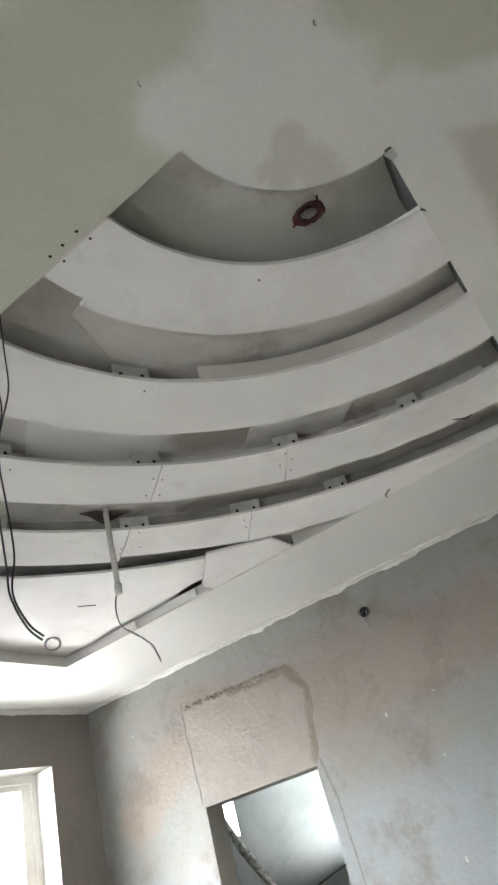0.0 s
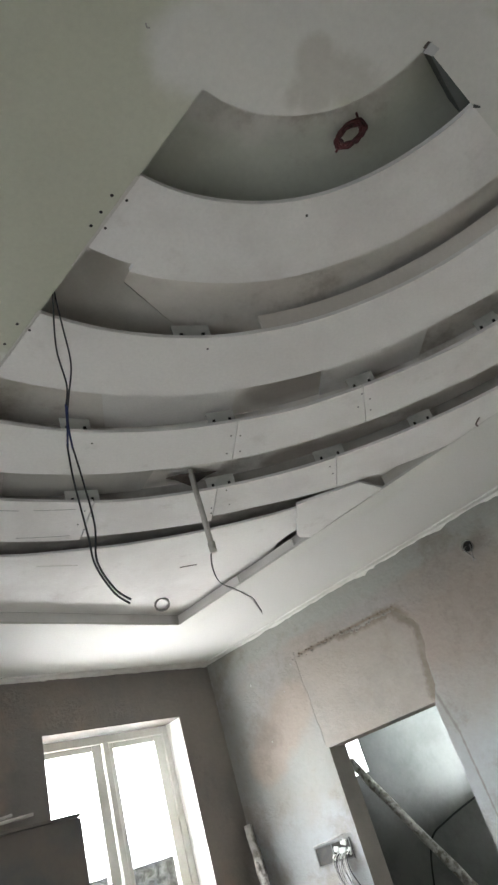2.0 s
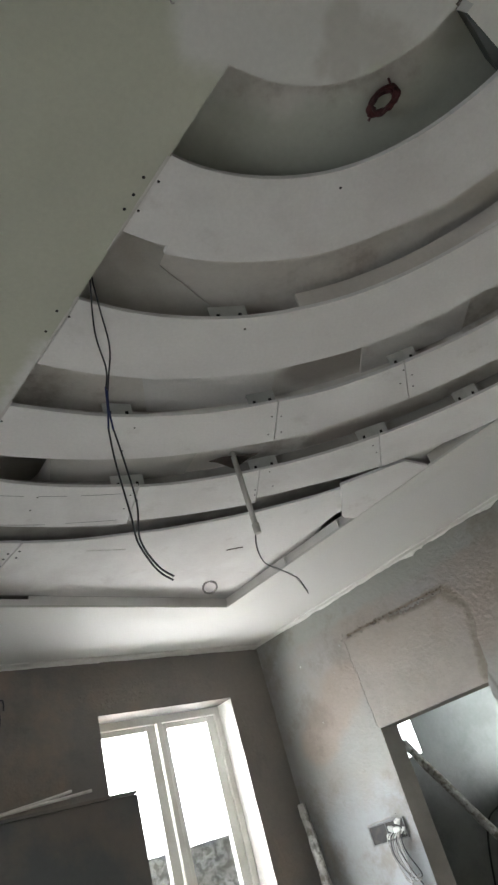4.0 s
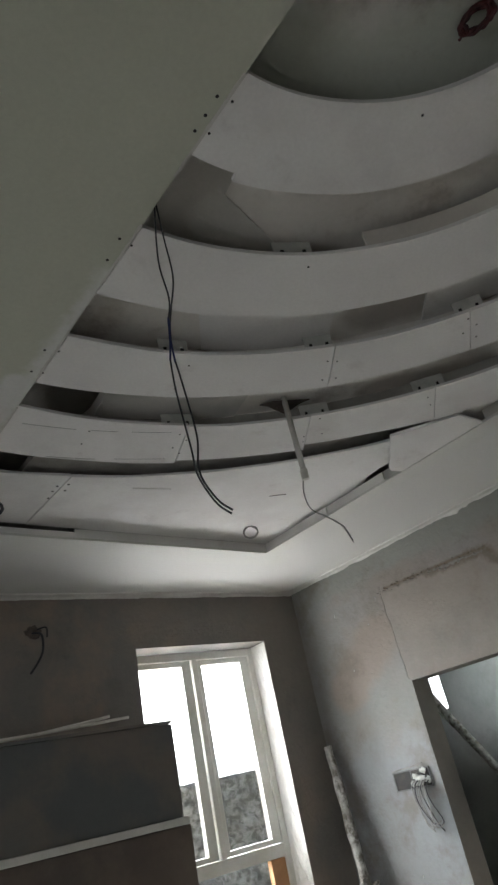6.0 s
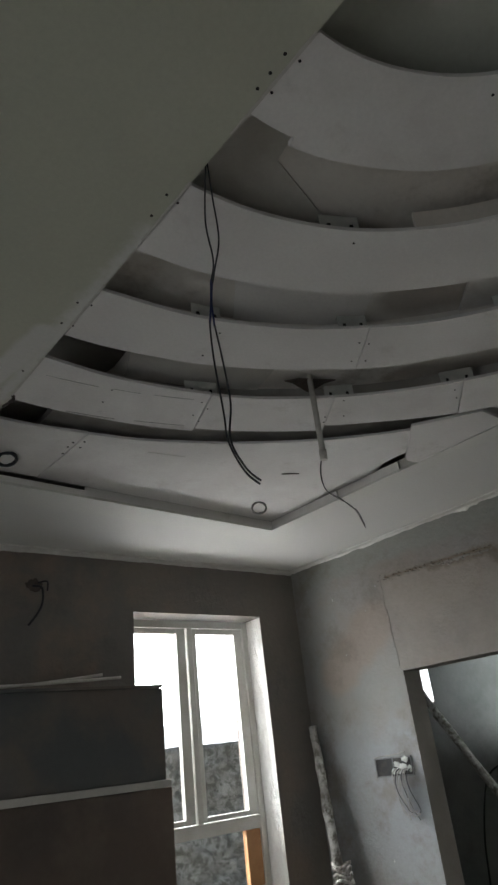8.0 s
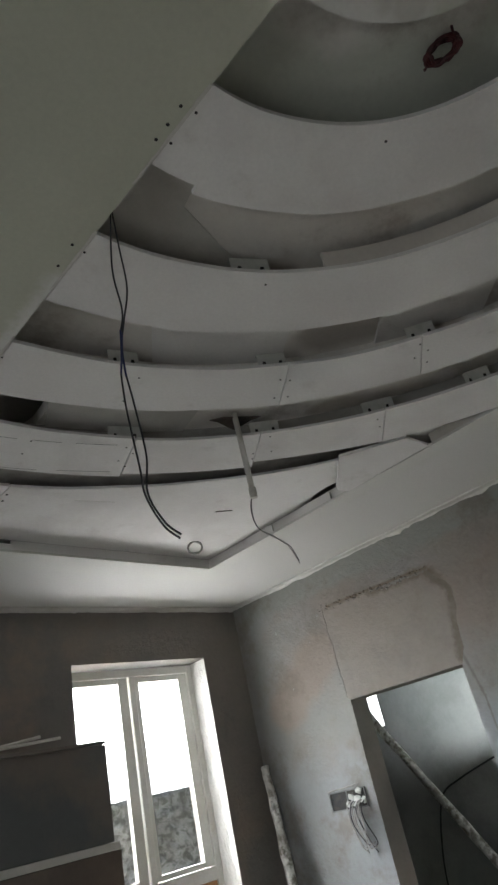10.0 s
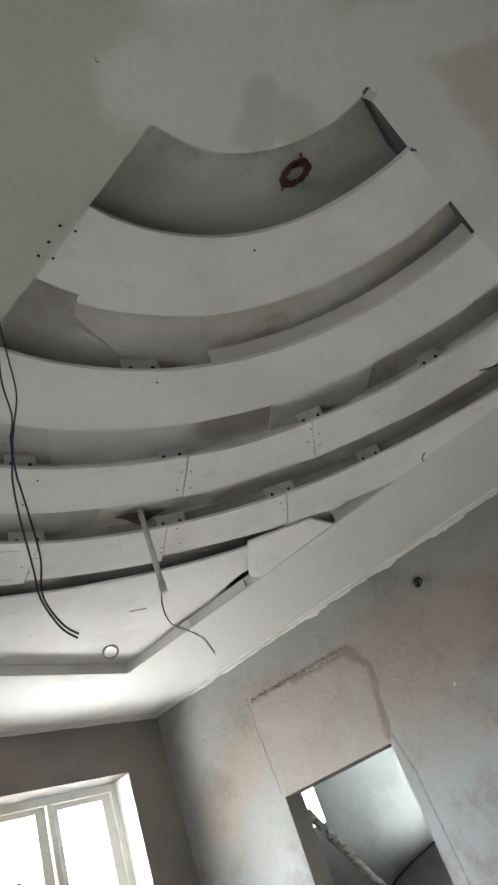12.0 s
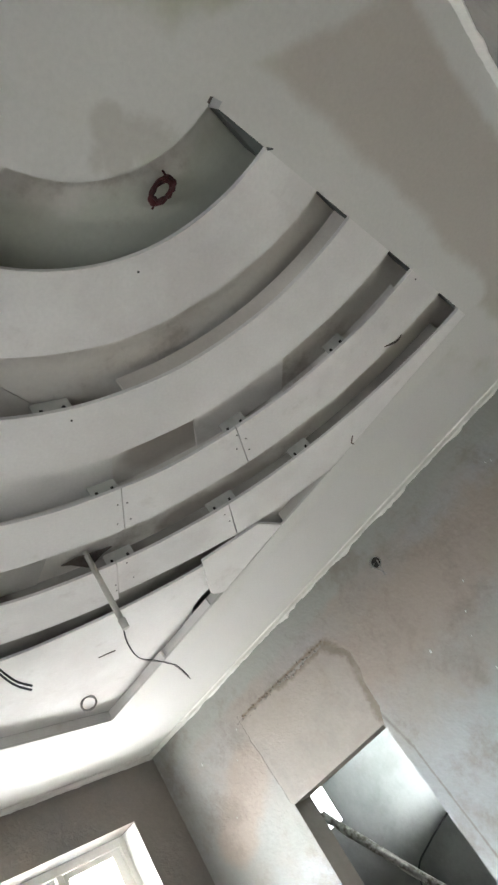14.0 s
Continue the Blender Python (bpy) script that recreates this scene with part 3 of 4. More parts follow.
for x, y in [(0.736, 0.59), (0.739, 0.638), (0.74, 0.68), (0.742, 1.025), (0.748, 1.103), (0.752, 1.511), (0.757, 1.625), (0.766, 1.933)]:
    screw(x, y, ceiling)
for x, y in [(0.597, 0.271), (0.736, -0.047)]:
    tube([(x - 0.006, y - 0.004, H - 0.0003), (x, y, H - 0.0008), (x + 0.005, y - 0.002, H - 0.0003)], 0.0016, "scratch", GREYWIRE, ceiling, "small dark scratch", sides=6)
for x, y, k in [(0.771, 0.583, 0), (0.771, 0.669, 0), (1.178, 0.38, 0), (0.779, 1.031, 1), (1.267, 0.872, 1),
                (0.792, 1.501, 2), (0.792, 1.619, 2), (1.206, 1.406, 2), (1.235, 1.539, 2), (1.66, 1.19, 2), (1.695, 1.176, 2), (1.725, 1.285, 2), (1.768, 1.255, 2),
                (2.035, 0.80, 2), (2.10, 0.845, 2), (1.975, 0.795, 2), (2.03, 0.855, 2), (2.255, -0.03, 2), (1.084, 1.892, 3), (1.097, 1.984, 3), (1.425, 1.80, 3), (1.455, 1.90, 3),
                (1.475, 1.83, 3), (1.505, 1.93, 3), (1.955, 1.638, 3), (1.985, 1.675, 3), (2.02, 1.59, 3), (1.92, 1.50, 3), (2.27, 1.20, 3), (2.335, 1.235, 3)]:
    screw(x, y, bands[k], r=0.0036)

# raw edge of the plain sheet along the seam
for y0, y1, sd in ((0.52, 0.80, 1), (0.96, 1.19, 2), (1.40, 1.64, 3), (1.83, 2.16, 4)):
    west = ragged((seam(y0) - 0.007, y0), (seam(y1) - 0.007, y1), 14, 0.0012, sd)
    part("raw_edge", prism(west + [(seam(y1) + 0.0005, y1), (seam(y0) + 0.0005, y0)], H - 0.0018, H - 0.0004), PAPER, ceiling, "raw papery edge of the board")
# bent steel tabs at the end of the first slot
tabs = thing("steel_tab", "bent galvanised tabs at the end of the first slot", "steel tab", at=(1.2, END_Y, H))
part("tab", prism([(1.088, -0.058), (1.116, -0.064), (1.118, -0.046), (1.092, -0.036)], H - 0.0025, H - 0.001), STEEL, tabs)
part("notch", prism([(1.082, -0.056), (1.090, -0.060), (1.091, -0.042), (1.083, -0.042)], H - 0.0015, H - 0.0005), HOLE, tabs, "dark notch cut into the board")
part("tab", prism([(1.302, -0.050), (1.322, -0.058), (1.324, -0.055), (1.310, -0.045)], H - 0.003, H - 0.001), DARKSTEEL, tabs)
# pencil lines along the outer band
for r, a0, a1 in ((1.995, 86, 80.5), (1.992, 79, 76), (1.99, 74.5, 70), (2.205, 82, 77), (2.20, 75, 69.5)):
    tube([on(r, radians(a0 + (a1 - a0) * i / 6), H - 0.0002) for i in range(7)], 0.0009, "pencil_line", GREYWIRE, bands[3], sides=6)
# chipped end at the seam
tube([(0.800, 2.10, H), (0.812, 2.13, H - 0.001), (0.80, 2.19, H)], 0.006, "chip", HOLE, bands[3], "dark broken edge")
# steel tracks across the south ends of the slots, slanted and dark for shade
tracks = thing("end_track", "dark steel track holding the shade at the ends of the slots", "steel track", at=(1.8, END_Y, H))
for (r0, r1), w in zip(SLOTS, (0.030, 0.012, 0.014, 0.010)):
    pts = [(CX + r0 - 0.005, END_Y - 0.012), (CX + r1 + 0.02, END_Y - 0.012), (CX + r1 + 0.02, END_Y + w), (CX + r0 - 0.005, END_Y - 0.002)]
    part("track", prism(pts, H + T, SLAB - 0.002), DARKSTEEL, tracks)

# the corner sheet beyond the outer band hangs a little higher
Z5 = H + 0.075
sheet5 = thing("corner_ceiling_board", "large white gypsum board in the corner beyond the bands", "ceiling board", at=(1.9, 2.4, Z5))
edge = arc(2.50, math.acos((2.70 - CX) / 2.50), None, 40, 0.01, 5)
joint5 = (1.24, CY + math.sqrt(2.5 ** 2 - (1.24 - CX) ** 2))
left5 = [joint5] + [p for p in edge if p[0] <= 1.23]
right5 = [p for p in edge if p[0] >= 1.255] + [(1.2435, joint5[1])]
prong = [(2.742, 1.80), (2.735, 1.86), (2.745, 1.95), (2.788, 2.02), (2.788, 2.888)]
part("board", prism([(2.742, 1.45)] + right5 + [(1.2435, 2.888)] + prong[::-1], Z5, Z5 + T), BOARD, sheet5)
part("board", prism(left5 + [(0.67, left5[-1][1]), (0.67, 2.90), (1.24, 2.888)], Z5 + 0.003, Z5 + T + 0.003), BOARD, sheet5)
for x, y in [(1.22, 2.47), (1.22, 2.52), (1.26, 2.44), (1.27, 2.50), (1.23, 2.59)]:
    screw(x, y, sheet5, Z5, 0.006)
bm = prism([(2.38, 1.50), (2.556, 1.245), (2.745, 1.24), (2.751, 1.74), (2.68, 1.752), (2.645, 1.735)], H, H + T)
patch = tagged(part("ceiling_patch_board", bm, BOARD), "cut piece of white gypsum board against the border", "ceiling board")

tube([(2.33, 2.295, Z5 - 0.001), (2.37, 2.27, Z5 - 0.001), (2.41, 2.25, Z5 - 0.001)], 0.0025, "scratch", HOLE, sheet5)
tube([(1.56, 2.40, Z5 - 0.001), (1.75, 2.36, Z5 - 0.001)], 0.0015, "scratch", PAPER, sheet5)

# board added so that the gap here looks lit, not black
bm = prism([(2.42, 1.38), (2.50, 1.12), (2.66, 0.90), (2.86, 0.78), (2.86, 1.42)], H + 0.062, H + 0.073)
tagged(part("backing_board", bm, BOARD), "white backing board added to lighten the gap behind the outer band", "ceiling board")
tube([(2.695, 0.66, H), (2.73, 0.695, H - 0.001), (2.758, 0.70, H)], 0.0035, "chip", HOLE, bands[3], "dark broken edge")
tube([(2.40, 0.24, H + 0.004), (2.425, 0.215, H - 0.001), (2.445, 0.19, H), (2.44, 0.165, H + 0.004)], 0.005, "chip", HOLE, bands[2], "dark broken edge")

# upright strips between border and corner sheet
risers = thing("riser_strip", "short upright strips of board along the border", "board strip", at=(TRAY_X, 2.2, H))
part("strip", box(TRAY_X, 1.86, H + T, TRAY_X + 0.012, 2.08, H + 0.058), BOARD, risers)
part("strip", box(TRAY_X, 2.30, H + T, TRAY_X + 0.012, 2.50, H + 0.058), BOARD, risers)
part("strip", box(TRAY_X + 0.035, 1.70, H + T, TRAY_X + 0.047, 2.90, H + 0.0745), BOARD, risers)
part("strip", box(TRAY_X, 0.80, H + T, TRAY_X + 0.012, 1.225, H + 0.06), PAPER, risers)
part("strip", box(0.82, TRAY_Y, H + T, 1.52, TRAY_Y + 0.012, H + 0.042), BOARD, risers)
part("strip", box(1.50, TRAY_Y + 0.03, H + T, TRAY_X + 0.04, TRAY_Y + 0.042, H + 0.0745), BOARD, risers)

# loose boards above the slots
loose = [[(1.10, 1.17), (1.36, 1.52), (1.74, 1.26), (1.50, 0.92)], [(1.06, 1.70), (1.20, 2.02), (1.68, 1.80), (1.60, 1.50)],
         [(1.75, 0.75), (2.0, 0.45), (2.15, 0.6), (1.95, 0.95)], [(0.74, 0.72), (0.93, 0.70), (0.965, 0.843), (1.22, 0.915), (1.25, 1.10), (0.74, 1.15)]]
for n, pts in enumerate(loose):
    tagged(part("loose_board", prism(pts, SLAB - (0.004 if n == 3 else 0.008 + 0.002 * n), SLAB - 0.001), (BOARD, PAPER)[n % 2]), "offcut of white board packed above the slots", "ceiling board", "offcuts above the slots")
# dark plate under the board stands for the shade in a torn hole
bm = prism([(1.70, 1.605), (1.74, 1.56), (1.88, 1.49), (1.86, 1.53), (1.85, 1.62), (1.74, 1.60)], SLAB - 0.022, SLAB - 0.018)
tagged(part("torn_hole_shade", bm, HOLE), "dark plate standing for the shade of a torn hole in the upper board", "hole", kind="structure")

# ---- cables, conduit and coils ----
cable = thing("hanging_cable", "thin dark twin cable with a blue length hanging from a slot", "cable", at=(0.79, 0.92, H))
tube([(0.80, 0.93, SLAB - 0.01), (0.784, 0.917, 2.93), (0.773, 0.927, 2.75), (0.779, 0.921, 2.63), (0.772, 0.928, 2.57)], 0.0021, "wire", BLACK, cable)
tube([(0.81, 0.94, SLAB - 0.01), (0.794, 0.922, 2.93), (0.797, 0.92, 2.82), (0.799, 0.917, 2.70), (0.786, 0.928, 2.61), (0.780, 0.934, 2.57)], 0.0021, "wire", BLACK, cable)
tube([(0.772, 0.928, 2.575), (0.768, 0.931, 2.51), (0.763, 0.935, 2.46)], 0.0023, "wire", BLUE, cable, "blue wire")
tube([(0.780, 0.934, 2.575), (0.775, 0.936, 2.52), (0.777, 0.937, 2.46)], 0.0023, "wire", BLUE, cable, "blue wire")
tube([(0.763, 0.935, 2.465), (0.763, 0.934, 2.377), (0.771, 0.929, 2.243), (0.773, 0.926, 2.18), (0.792, 0.911, 2.117), (0.811, 0.894, 2.087)], 0.0021, "wire", BLACK, cable)
tube([(0.777, 0.937, 2.465), (0.783, 0.931, 2.381), (0.789, 0.926, 2.271), (0.782, 0.93, 2.19), (0.797, 0.912, 2.125), (0.815, 0.894, 2.095)], 0.0021, "wire", BLACK, cable)

conduit = thing("conduit", "grey plastic conduit hanging from a torn hole with bare wires", "conduit", at=(1.785, 1.544, SLAB))
tube([(1.785, 1.544, SLAB), (1.79, 1.546, H - 0.25)], 0.0115, "pipe", PVC, conduit, sides=14)
tube([(1.79, 1.546, H - 0.235), (1.792, 1.548, H - 0.275)], 0.0145, "socket", PVC, conduit, "plastic socket", sides=14)
for s in (0, 1):
    tube([(1.79, 1.546, H - 0.24), (1.80 - 0.004 * s, 1.58, 2.59), (1.815, 1.583, 2.52), (1.847, 1.548, 2.471 + 0.006 * s), (1.90 + 0.004 * s, 1.55, 2.462 - 0.008 * s), (1.937, 1.55, 2.43 + 0.012 * s), (1.955, 1.541, 2.373 + 0.01 * s)], 0.0017, "wire", BLACK if s else GREYWIRE, conduit)


def coil(name, at, radius, turns, wire, mat, axis, label, loose, flat=1.0):
    rnd = random.Random(int(at[0] * 1000))
    holder = thing(name, label, "wire coil", "coils of wire", at=at)
    pts = []
    for i in range(turns * 12 + 1):
        w = 2 * math.pi * i / 12
        r = radius * (1 + loose * rnd.uniform(-1, 1))
        pts.append(Vector((r * math.cos(w), r * flat * math.sin(w), loose * radius * rnd.uniform(-1, 1))))
    turn = Vector(axis).to_track_quat("Z", "Y").to_matrix().to_4x4()
    m = Matrix.Translation(at) @ turn
    tube([m @ p for p in pts], wire, "loop", mat, holder, sides=6)
    return holder, m


red, m = coil("red_wire_coil", (1.165, 0.185, H + 0.075), 0.034, 10, 0.0036, RED, (0.62, 0.10, 0.78), "coil of dark red wire hanging inside the first slot", 0.28, 0.55)
tube([m @ Vector(p) for p in ((-0.03, 0.01, 0), (-0.034, 0.022, 0.0), (-0.036, 0.03, 0.003))], 0.003, "tail", RED, red, sides=6)
tube([m @ Vector(p) for p in ((0.03, 0.0, 0), (0.045, -0.008, 0.0), (0.052, -0.01, 0.0))], 0.003, "tail", RED, red, sides=6)
grey, m = coil("grey_wire_coil", (2.48, 2.66, Z5 - 0.04), 0.040, 4, 0.004, GREYWIRE, (-0.6, -0.65, 0.2), "small loop of grey wire under the corner board", 0.10)
tube([m @ Vector(p) for p in ((0, 0.04, 0), (0.0, 0.055, 0.0))], 0.003, "tail", GREYWIRE, grey, sides=6)
coil("black_wire_coil", (1.01, 2.68, Z5 - 0.04), 0.040, 5, 0.0055, BLACK, (-0.4, -0.75, 0.3), "small coil of black cable under the corner board", 0.08)

# ---- east wall ----
bm = bmesh.new()
bmesh.ops.create_cone(bm, cap_ends=False, segments=20, radius1=0.034, radius2=0.029, depth=0.03)
bm.transform(Matrix.Translation((EAST - 0.008, 1.31, 2.705)) @ Matrix.Rotation(radians(90), 4, "Y"))
lamp_box = thing("round_junction_box", "round dark junction box let into the rendered wall", "junction box", at=(EAST, 1.31, 2.705))
part("rim", bm, DUSTY, lamp_box, "plaster-smeared rim")
bm = bmesh.new()
bmesh.ops.create_circle(bm, cap_ends=True, segments=20, radius=0.031)
bm.transform(Matrix.Translation((EAST - 0.006, 1.31, 2.705)) @ Matrix.Rotation(radians(90), 4, "Y"))
part("back", bm, SCREW, lamp_box, "dark inside of the box")
for s in (-1, 1):
    tube([(EAST - 0.006, 1.31 + 0.012 * s, 2.71), (EAST - 0.03, 1.31 + 0.02 * s, 2.69), (EAST - 0.022, 1.31 + 0.006 * s, 2.65), (EAST - 0.012, 1.31 - 0.008 * s, 2.615)], 0.003, "wire", GREYWIRE, lamp_box)

switch = thing("switch_boxes", "open switch boxes with pulled wires in the rendered wall", "junction box", at=(EAST, 2.9, 1.5))
bm = wall_with_holes(2.775, 3.058, 1.455, 1.562, [(2.782, 2.915, 1.462, 1.555), (2.921, 3.051, 1.462, 1.555)], 0, 0.010)
bm.transform(Matrix(((0, -1, 0, EAST), (1, 0, 0, 0), (0, 0, 1, 0), (0, 0, 0, 1))))
part("box_rim", bm, PLASTIC, switch)
part("box_back", box(EAST - 0.005, 2.778, 1.458, EAST - 0.002, 3.055, 1.559), SCREW, switch, "dark inside of the open boxes")
rnd = random.Random(8)
for k in range(6):
    bm = bmesh.new()
    bmesh.ops.create_icosphere(bm, subdivisions=2, radius=1)
    for v in bm.verts:
        v.co = Vector((v.co.x * 0.012, v.co.y * rnd.uniform(0.02, 0.03), v.co.z * rnd.uniform(0.012, 0.022))) * (1 + 0.5 * noise.noise(v.co * 2 + Vector((k, 0, 0))))
    bm.transform(Matrix.Translation((EAST - 0.008, 2.80 + 0.022 * k, 1.478 + 0.07 * rnd.random())))
    part("mortar_lump", bm, DUSTY, switch, "splashed mortar inside the box")
tube([(EAST - 0.006, 3.06, 1.566), (EAST - 0.02, 2.98, 1.572), (EAST - 0.024, 2.90, 1.575), (EAST - 0.012, 2.81, 1.585)], 0.004, "wire", GREYWIRE, switch)
for k in range(9):
    y = 2.79 + 0.013 * k
    tube([(EAST - 0.008, y, 1.50), (EAST - 0.05, y + 0.012, 1.46 + rnd.uniform(-0.02, 0.02)), (EAST - 0.04, y + rnd.uniform(0.0, 0.03), 1.38), (EAST - 0.025, y + rnd.uniform(-0.05, 0.03), 1.31 - rnd.uniform(0, 0.06)), (EAST - 0.03, y - rnd.uniform(0.0, 0.07), 1.24 + rnd.uniform(-0.03, 0.06))], 0.0032, "wire", GREYWIRE if k % 3 else BLACK, switch)

pole = thing("leaning_pole", "plaster-splashed wooden pole leaning in the corner by the window", "pole", at=(3.42, 3.30, 0))
tube([(3.40, 3.25, 0.0), (3.44, 3.33, 0.6), (3.48, 3.41, 1.2), (3.535, 3.50, 1.80)], 0.042, "shaft", BAMBOO, pole, sides=12, taper=0.6, rough=0.5)
rnd = random.Random(3)
for k in range(5):
    f = 0.25 + 0.15 * k
    p = Vector((3.41 + 0.13 * f, 3.26 + 0.24 * f, 1.8 * f))
    tube([p, p + Vector((-0.03, -0.012, 0.02)), p + Vector((-0.045, -0.02, 0.06))], 0.016, "knot", BAMBOO, pole, sides=8, taper=0.5, rough=0.6)

# rope wound round the foot of the pole
for k in range(4):
    c = Vector((3.432 + 0.003 * k, 3.315 + 0.005 * k, 0.93 + 0.028 * k))
    tube([c + Vector((0.052 * math.cos(0.6 * i), 0.052 * math.sin(0.6 * i), 0.012 * math.sin(1.3 * i + k))) for i in range(12)], 0.010, "rope_turn", BAMBOO, pole, sides=8, rough=0.3)

# scraped filler flecks on the render
bm = bmesh.new()
rnd = random.Random(12)
for k in range(44):
    y, z = rnd.uniform(-0.4, 3.4), rnd.uniform(0.9, 2.8)
    if 1.75 < y < 2.8 and z < 2.7:
        continue
    s = rnd.uniform(0.002, 0.006) if k % 5 else rnd.uniform(0.005, 0.010)
    n = 6
    ring = [bm.verts.new((EAST - 0.0005, y + s * rnd.uniform(0.5, 1.2) * math.cos(6.28 * i / n), z + s * rnd.uniform(0.8, 2.6) * math.sin(6.28 * i / n))) for i in range(n)]
    tip = bm.verts.new((EAST - 0.006, y, z))
    for i in range(n):
        bm.faces.new((ring[i], ring[(i + 1) % n], tip))
tagged(part("plaster_flecks", bm, DUSTY), "pale plaster flecks stuck to the render", "plaster", kind="stuff")

# ---- south wall ----
bm = bmesh.new()
bmesh.ops.create_icosphere(bm, subdivisions=2, radius=1)
for v in bm.verts:
    v.co = Vector((v.co.x * 0.035, v.co.y * 0.006, v.co.z * 0.012)) * (1 + 0.3 * noise.noise(v.co * 3))
bm.transform(Matrix.Translation((1.54, SOUTH, 2.665)) @ Matrix.Rotation(radians(35), 4, "Y"))
tagged(part("chipped_hole", bm, HOLE), "dark chipped hole in the brown render", "hole", kind="structure")

# ---- north wall: window ----
def north_box(u0, d0, z0, u1, d1, z1, bevel=0.004):
    bm = box(u0, d0, z0, u1, d1, z1, bevel=bevel)
    bm.transform(NORTH_M)
    return bm


window = thing("window_1", "old painted wooden window with two casements over dusty lower panes", "window", kind="structure", at=(*north(0.85, 0.2), 1.6))
D0, D1 = 0.17, 0.235
for name, u0, u1, z0, z1 in (("jamb", 0.352, 0.395, 0.86, 2.55), ("jamb", 1.315, 1.358, 0.86, 2.55), ("head", 0.395, 1.315, 2.50, 2.55), ("sill", 0.395, 1.315, 0.86, 0.93),
                             ("transom", 0.395, 1.315, 1.245, 1.318), ("mullion", 0.828, 0.868, 1.318, 2.50)):
    part(name, north_box(u0, D0, z0, u1, D1, z1), FRAME, window)
for a, b in ((0.398, 0.820), (0.877, 1.312)):
    sash = part("sash", north_box(a, D0 + 0.012, 1.322, a + 0.07, D1 - 0.012, 2.497), FRAME, window)
    part("stile", north_box(b - 0.03, D0 + 0.012, 1.322, b, D1 - 0.012, 2.497), FRAME, sash)
    part("rail", north_box(a + 0.07, D0 + 0.012, 1.322, b - 0.03, D1 - 0.012, 1.352), FRAME, sash)
    part("rail", north_box(a + 0.07, D0 + 0.012, 2.462, b - 0.03, D1 - 0.012, 2.497), FRAME, sash)
    pane = part("pane", north_box(a + 0.068, 0.2, 1.35, b - 0.028, 0.204, 2.464, 0), GLASS, sash)
    pane.visible_shadow = False
part("stile", north_box(0.398, D0 + 0.012, 0.934, 0.51, D1 - 0.012, 1.241), WOOD, window, "raw orange wooden stile")
part("stile", north_box(1.20, D0 + 0.012, 0.934, 1.281, D1 - 0.012, 1.241), WOOD, window, "raw orange wooden stile")
pane = part("pane", north_box(0.508, 0.2, 0.934, 1.202, 0.204, 1.241, 0), GLASS, window)
pane.visible_shadow = False

# rough white reveal on the east side of the opening
bm = bmesh.new()
rnd = random.Random(2)
cols = []
for i in range(15):
    d = 0.17 * i / 14
    cols.append([bm.verts.new((0.352 + 0.004 * rnd.random(), d, 0.86 + 1.69 * k / 40)) for k in range(41)])
for a, b in zip(cols, cols[1:]):
    for k in range(40):
        bm.faces.new((a[k], b[k], b[k + 1], a[k + 1]))
bm.transform(NORTH_M)
tagged(part("window_reveal", bm, SKIMM), "rough whitish plaster on the window reveal", "trim", kind="structure")

# cable hole high on the wall
hole = thing("wall_box", "torn wall box with a drooping cable in the dark render", "junction box", at=(*north(2.0), 2.68))
bm = bmesh.new()
bmesh.ops.create_icosphere(bm, subdivisions=3, radius=1)
for v in bm.verts:
    v.co = Vector((v.co.x * 0.046, v.co.y * 0.008, v.co.z * 0.036)) * (1 + 0.55 * noise.noise(v.co * 2.2))
bm.transform(NORTH_M @ Matrix.Translation((2.0, -0.003, 2.685)))
part("box", bm, HOLE, hole)
tube([(*north(2.01, -0.012), 2.68), (*north(1.97, -0.05), 2.66), (*north(1.96, -0.04), 2.58), (*north(1.98, -0.025), 2.52), (*north(2.03, -0.02), 2.45)], 0.007, "cable", BLACK, hole)
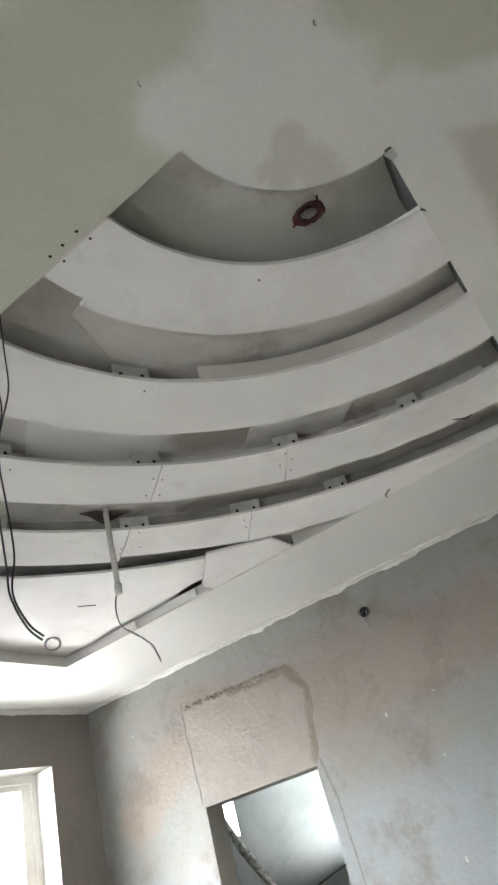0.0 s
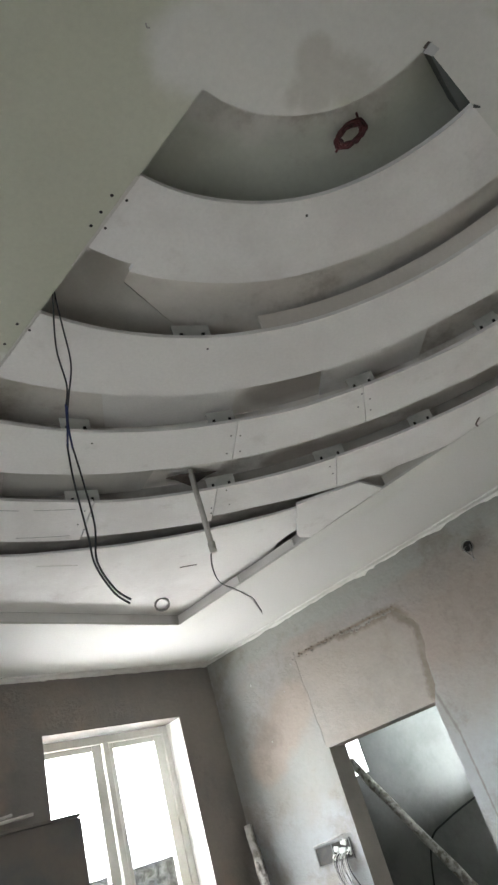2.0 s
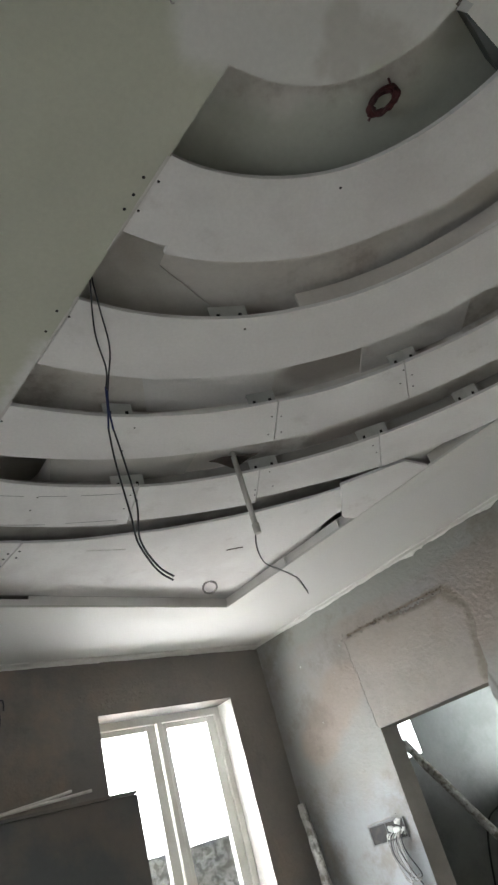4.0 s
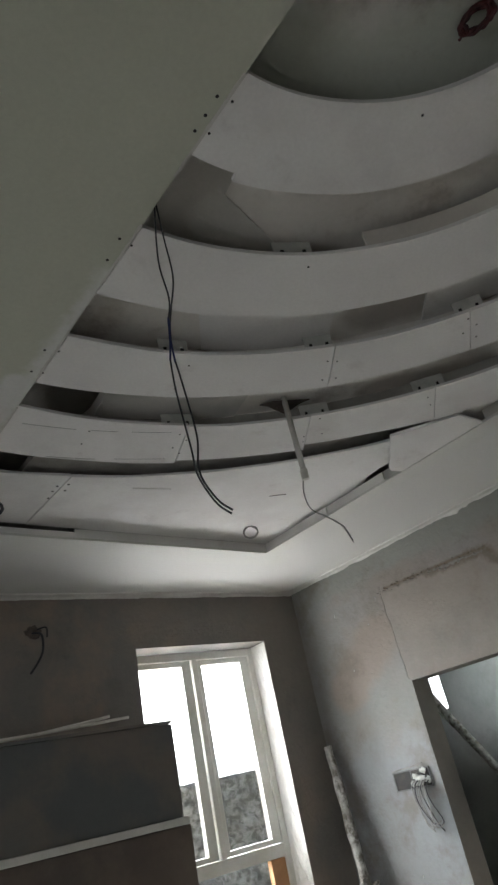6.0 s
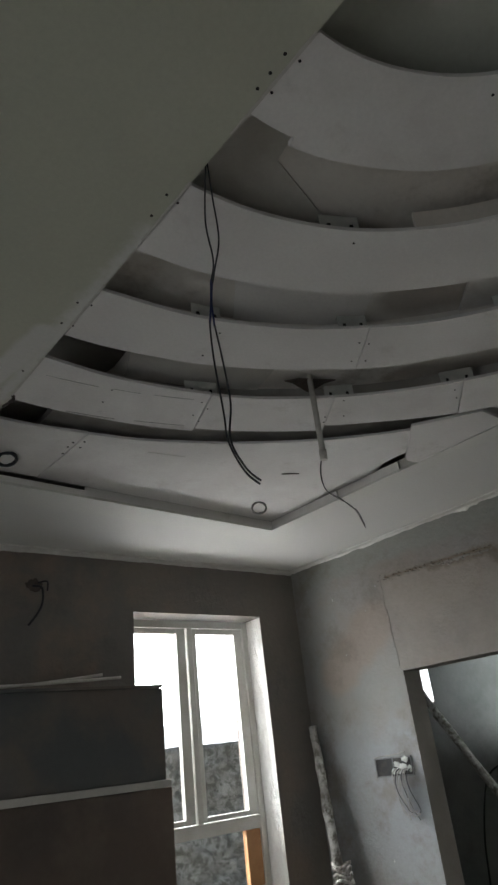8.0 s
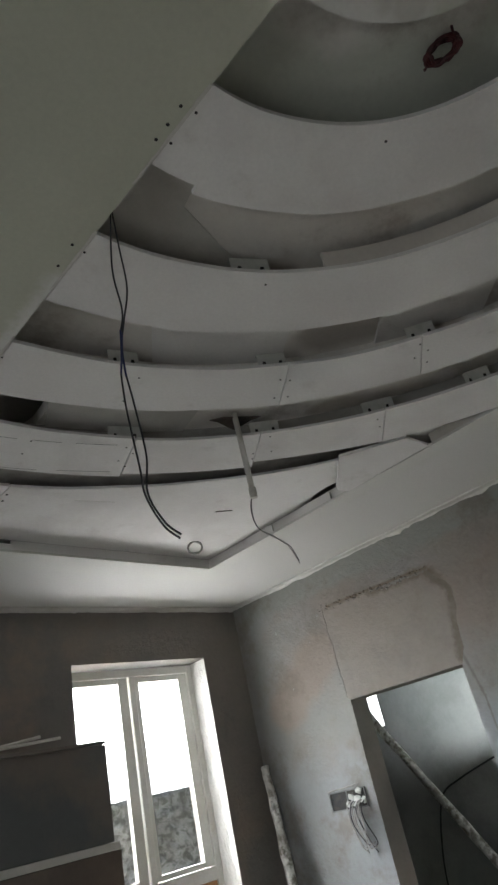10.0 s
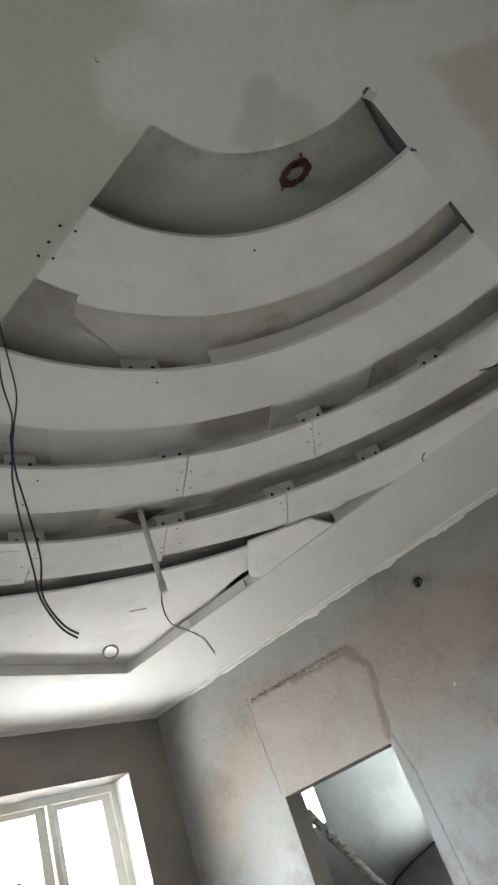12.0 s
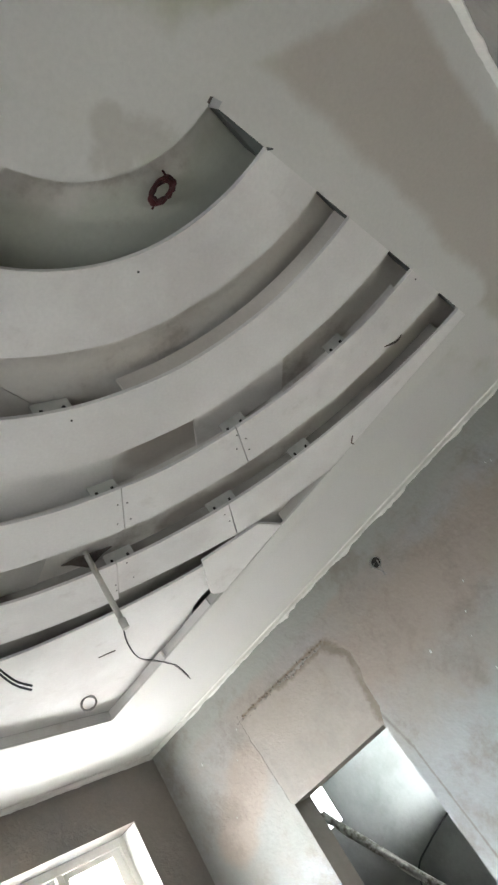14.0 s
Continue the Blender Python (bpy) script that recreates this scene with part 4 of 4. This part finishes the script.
tube([(*north(1.98, -0.012), 2.70), (*north(1.94, -0.05), 2.70), (*north(1.93, -0.03), 2.65)], 0.005, "cable", BLACK, hole)

# dark sheets standing before the wall, with a light batten between them
sheets = thing("sheet_stack", "tall dark boards standing on edge before the window wall", "board stack", at=(*north(2.6, -0.25), 0))
part("upper_sheet", north_box(1.33, -0.27, 1.595, 4.6, -0.24, 2.06, 0.003), SHEET, sheets)
part("lower_sheet", north_box(1.30, -0.275, 0.0, 4.6, -0.245, 1.555, 0.003), SHEET_LOW, sheets)
part("batten", north_box(1.31, -0.285, 1.557, 4.6, -0.245, 1.593, 0.004), PAPER, sheets, "pale dusty batten")
part("top_edge", north_box(1.34, -0.29, 2.062, 4.6, -0.20, 2.078, 0.003), SHEET, sheets)
part("post", north_box(1.36, -0.24, 0.0, 1.44, -0.02, 2.04, 0.003), SHEET, sheets)
strip = thing("bent_strip", "thin white bent plastic strips lying on the dark boards", "strip", at=(*north(2.1, -0.25), 2.08))
for n, (e, lift) in enumerate(((1.70, 0.055), (1.60, 0.035))):
    tube([(*north(3.6, -0.25 - 0.02 * n), 2.086), (*north(2.7, -0.25 - 0.02 * n), 2.086), (*north(2.2, -0.26 - 0.02 * n), 2.094), (*north(1.9, -0.26 - 0.02 * n), 2.086 + lift * 0.6), (*north(e, -0.27 - 0.02 * n), 2.086 + lift)], 0.008, "strip", PVC, strip)

# ---- side room ----
p2 = thing("splashed_pole", "plaster-splashed bamboo pole leaning beside a bright gap", "pole", at=(5.3, 2.5, 0))
tube([(5.30, 2.42, 0.0), (5.31, 2.9, 0.62), (5.30, 3.3, 1.22), (5.32, 3.86, 2.06)], 0.035, "shaft", BAMBOO, p2, sides=12, rough=0.45)
p3 = thing("loose_cable", "loose dark cable drooping over the grey wall", "cable", at=(5.45, 3.6, 0))
tube([(5.40, 3.66, 0.0), (5.42, 3.62, 0.6), (5.45, 3.58, 0.95), (5.50, 3.47, 1.30), (5.55, 3.28, 1.41), (5.59, 2.9, 1.52)], 0.008, "cord", BLACK, p3)
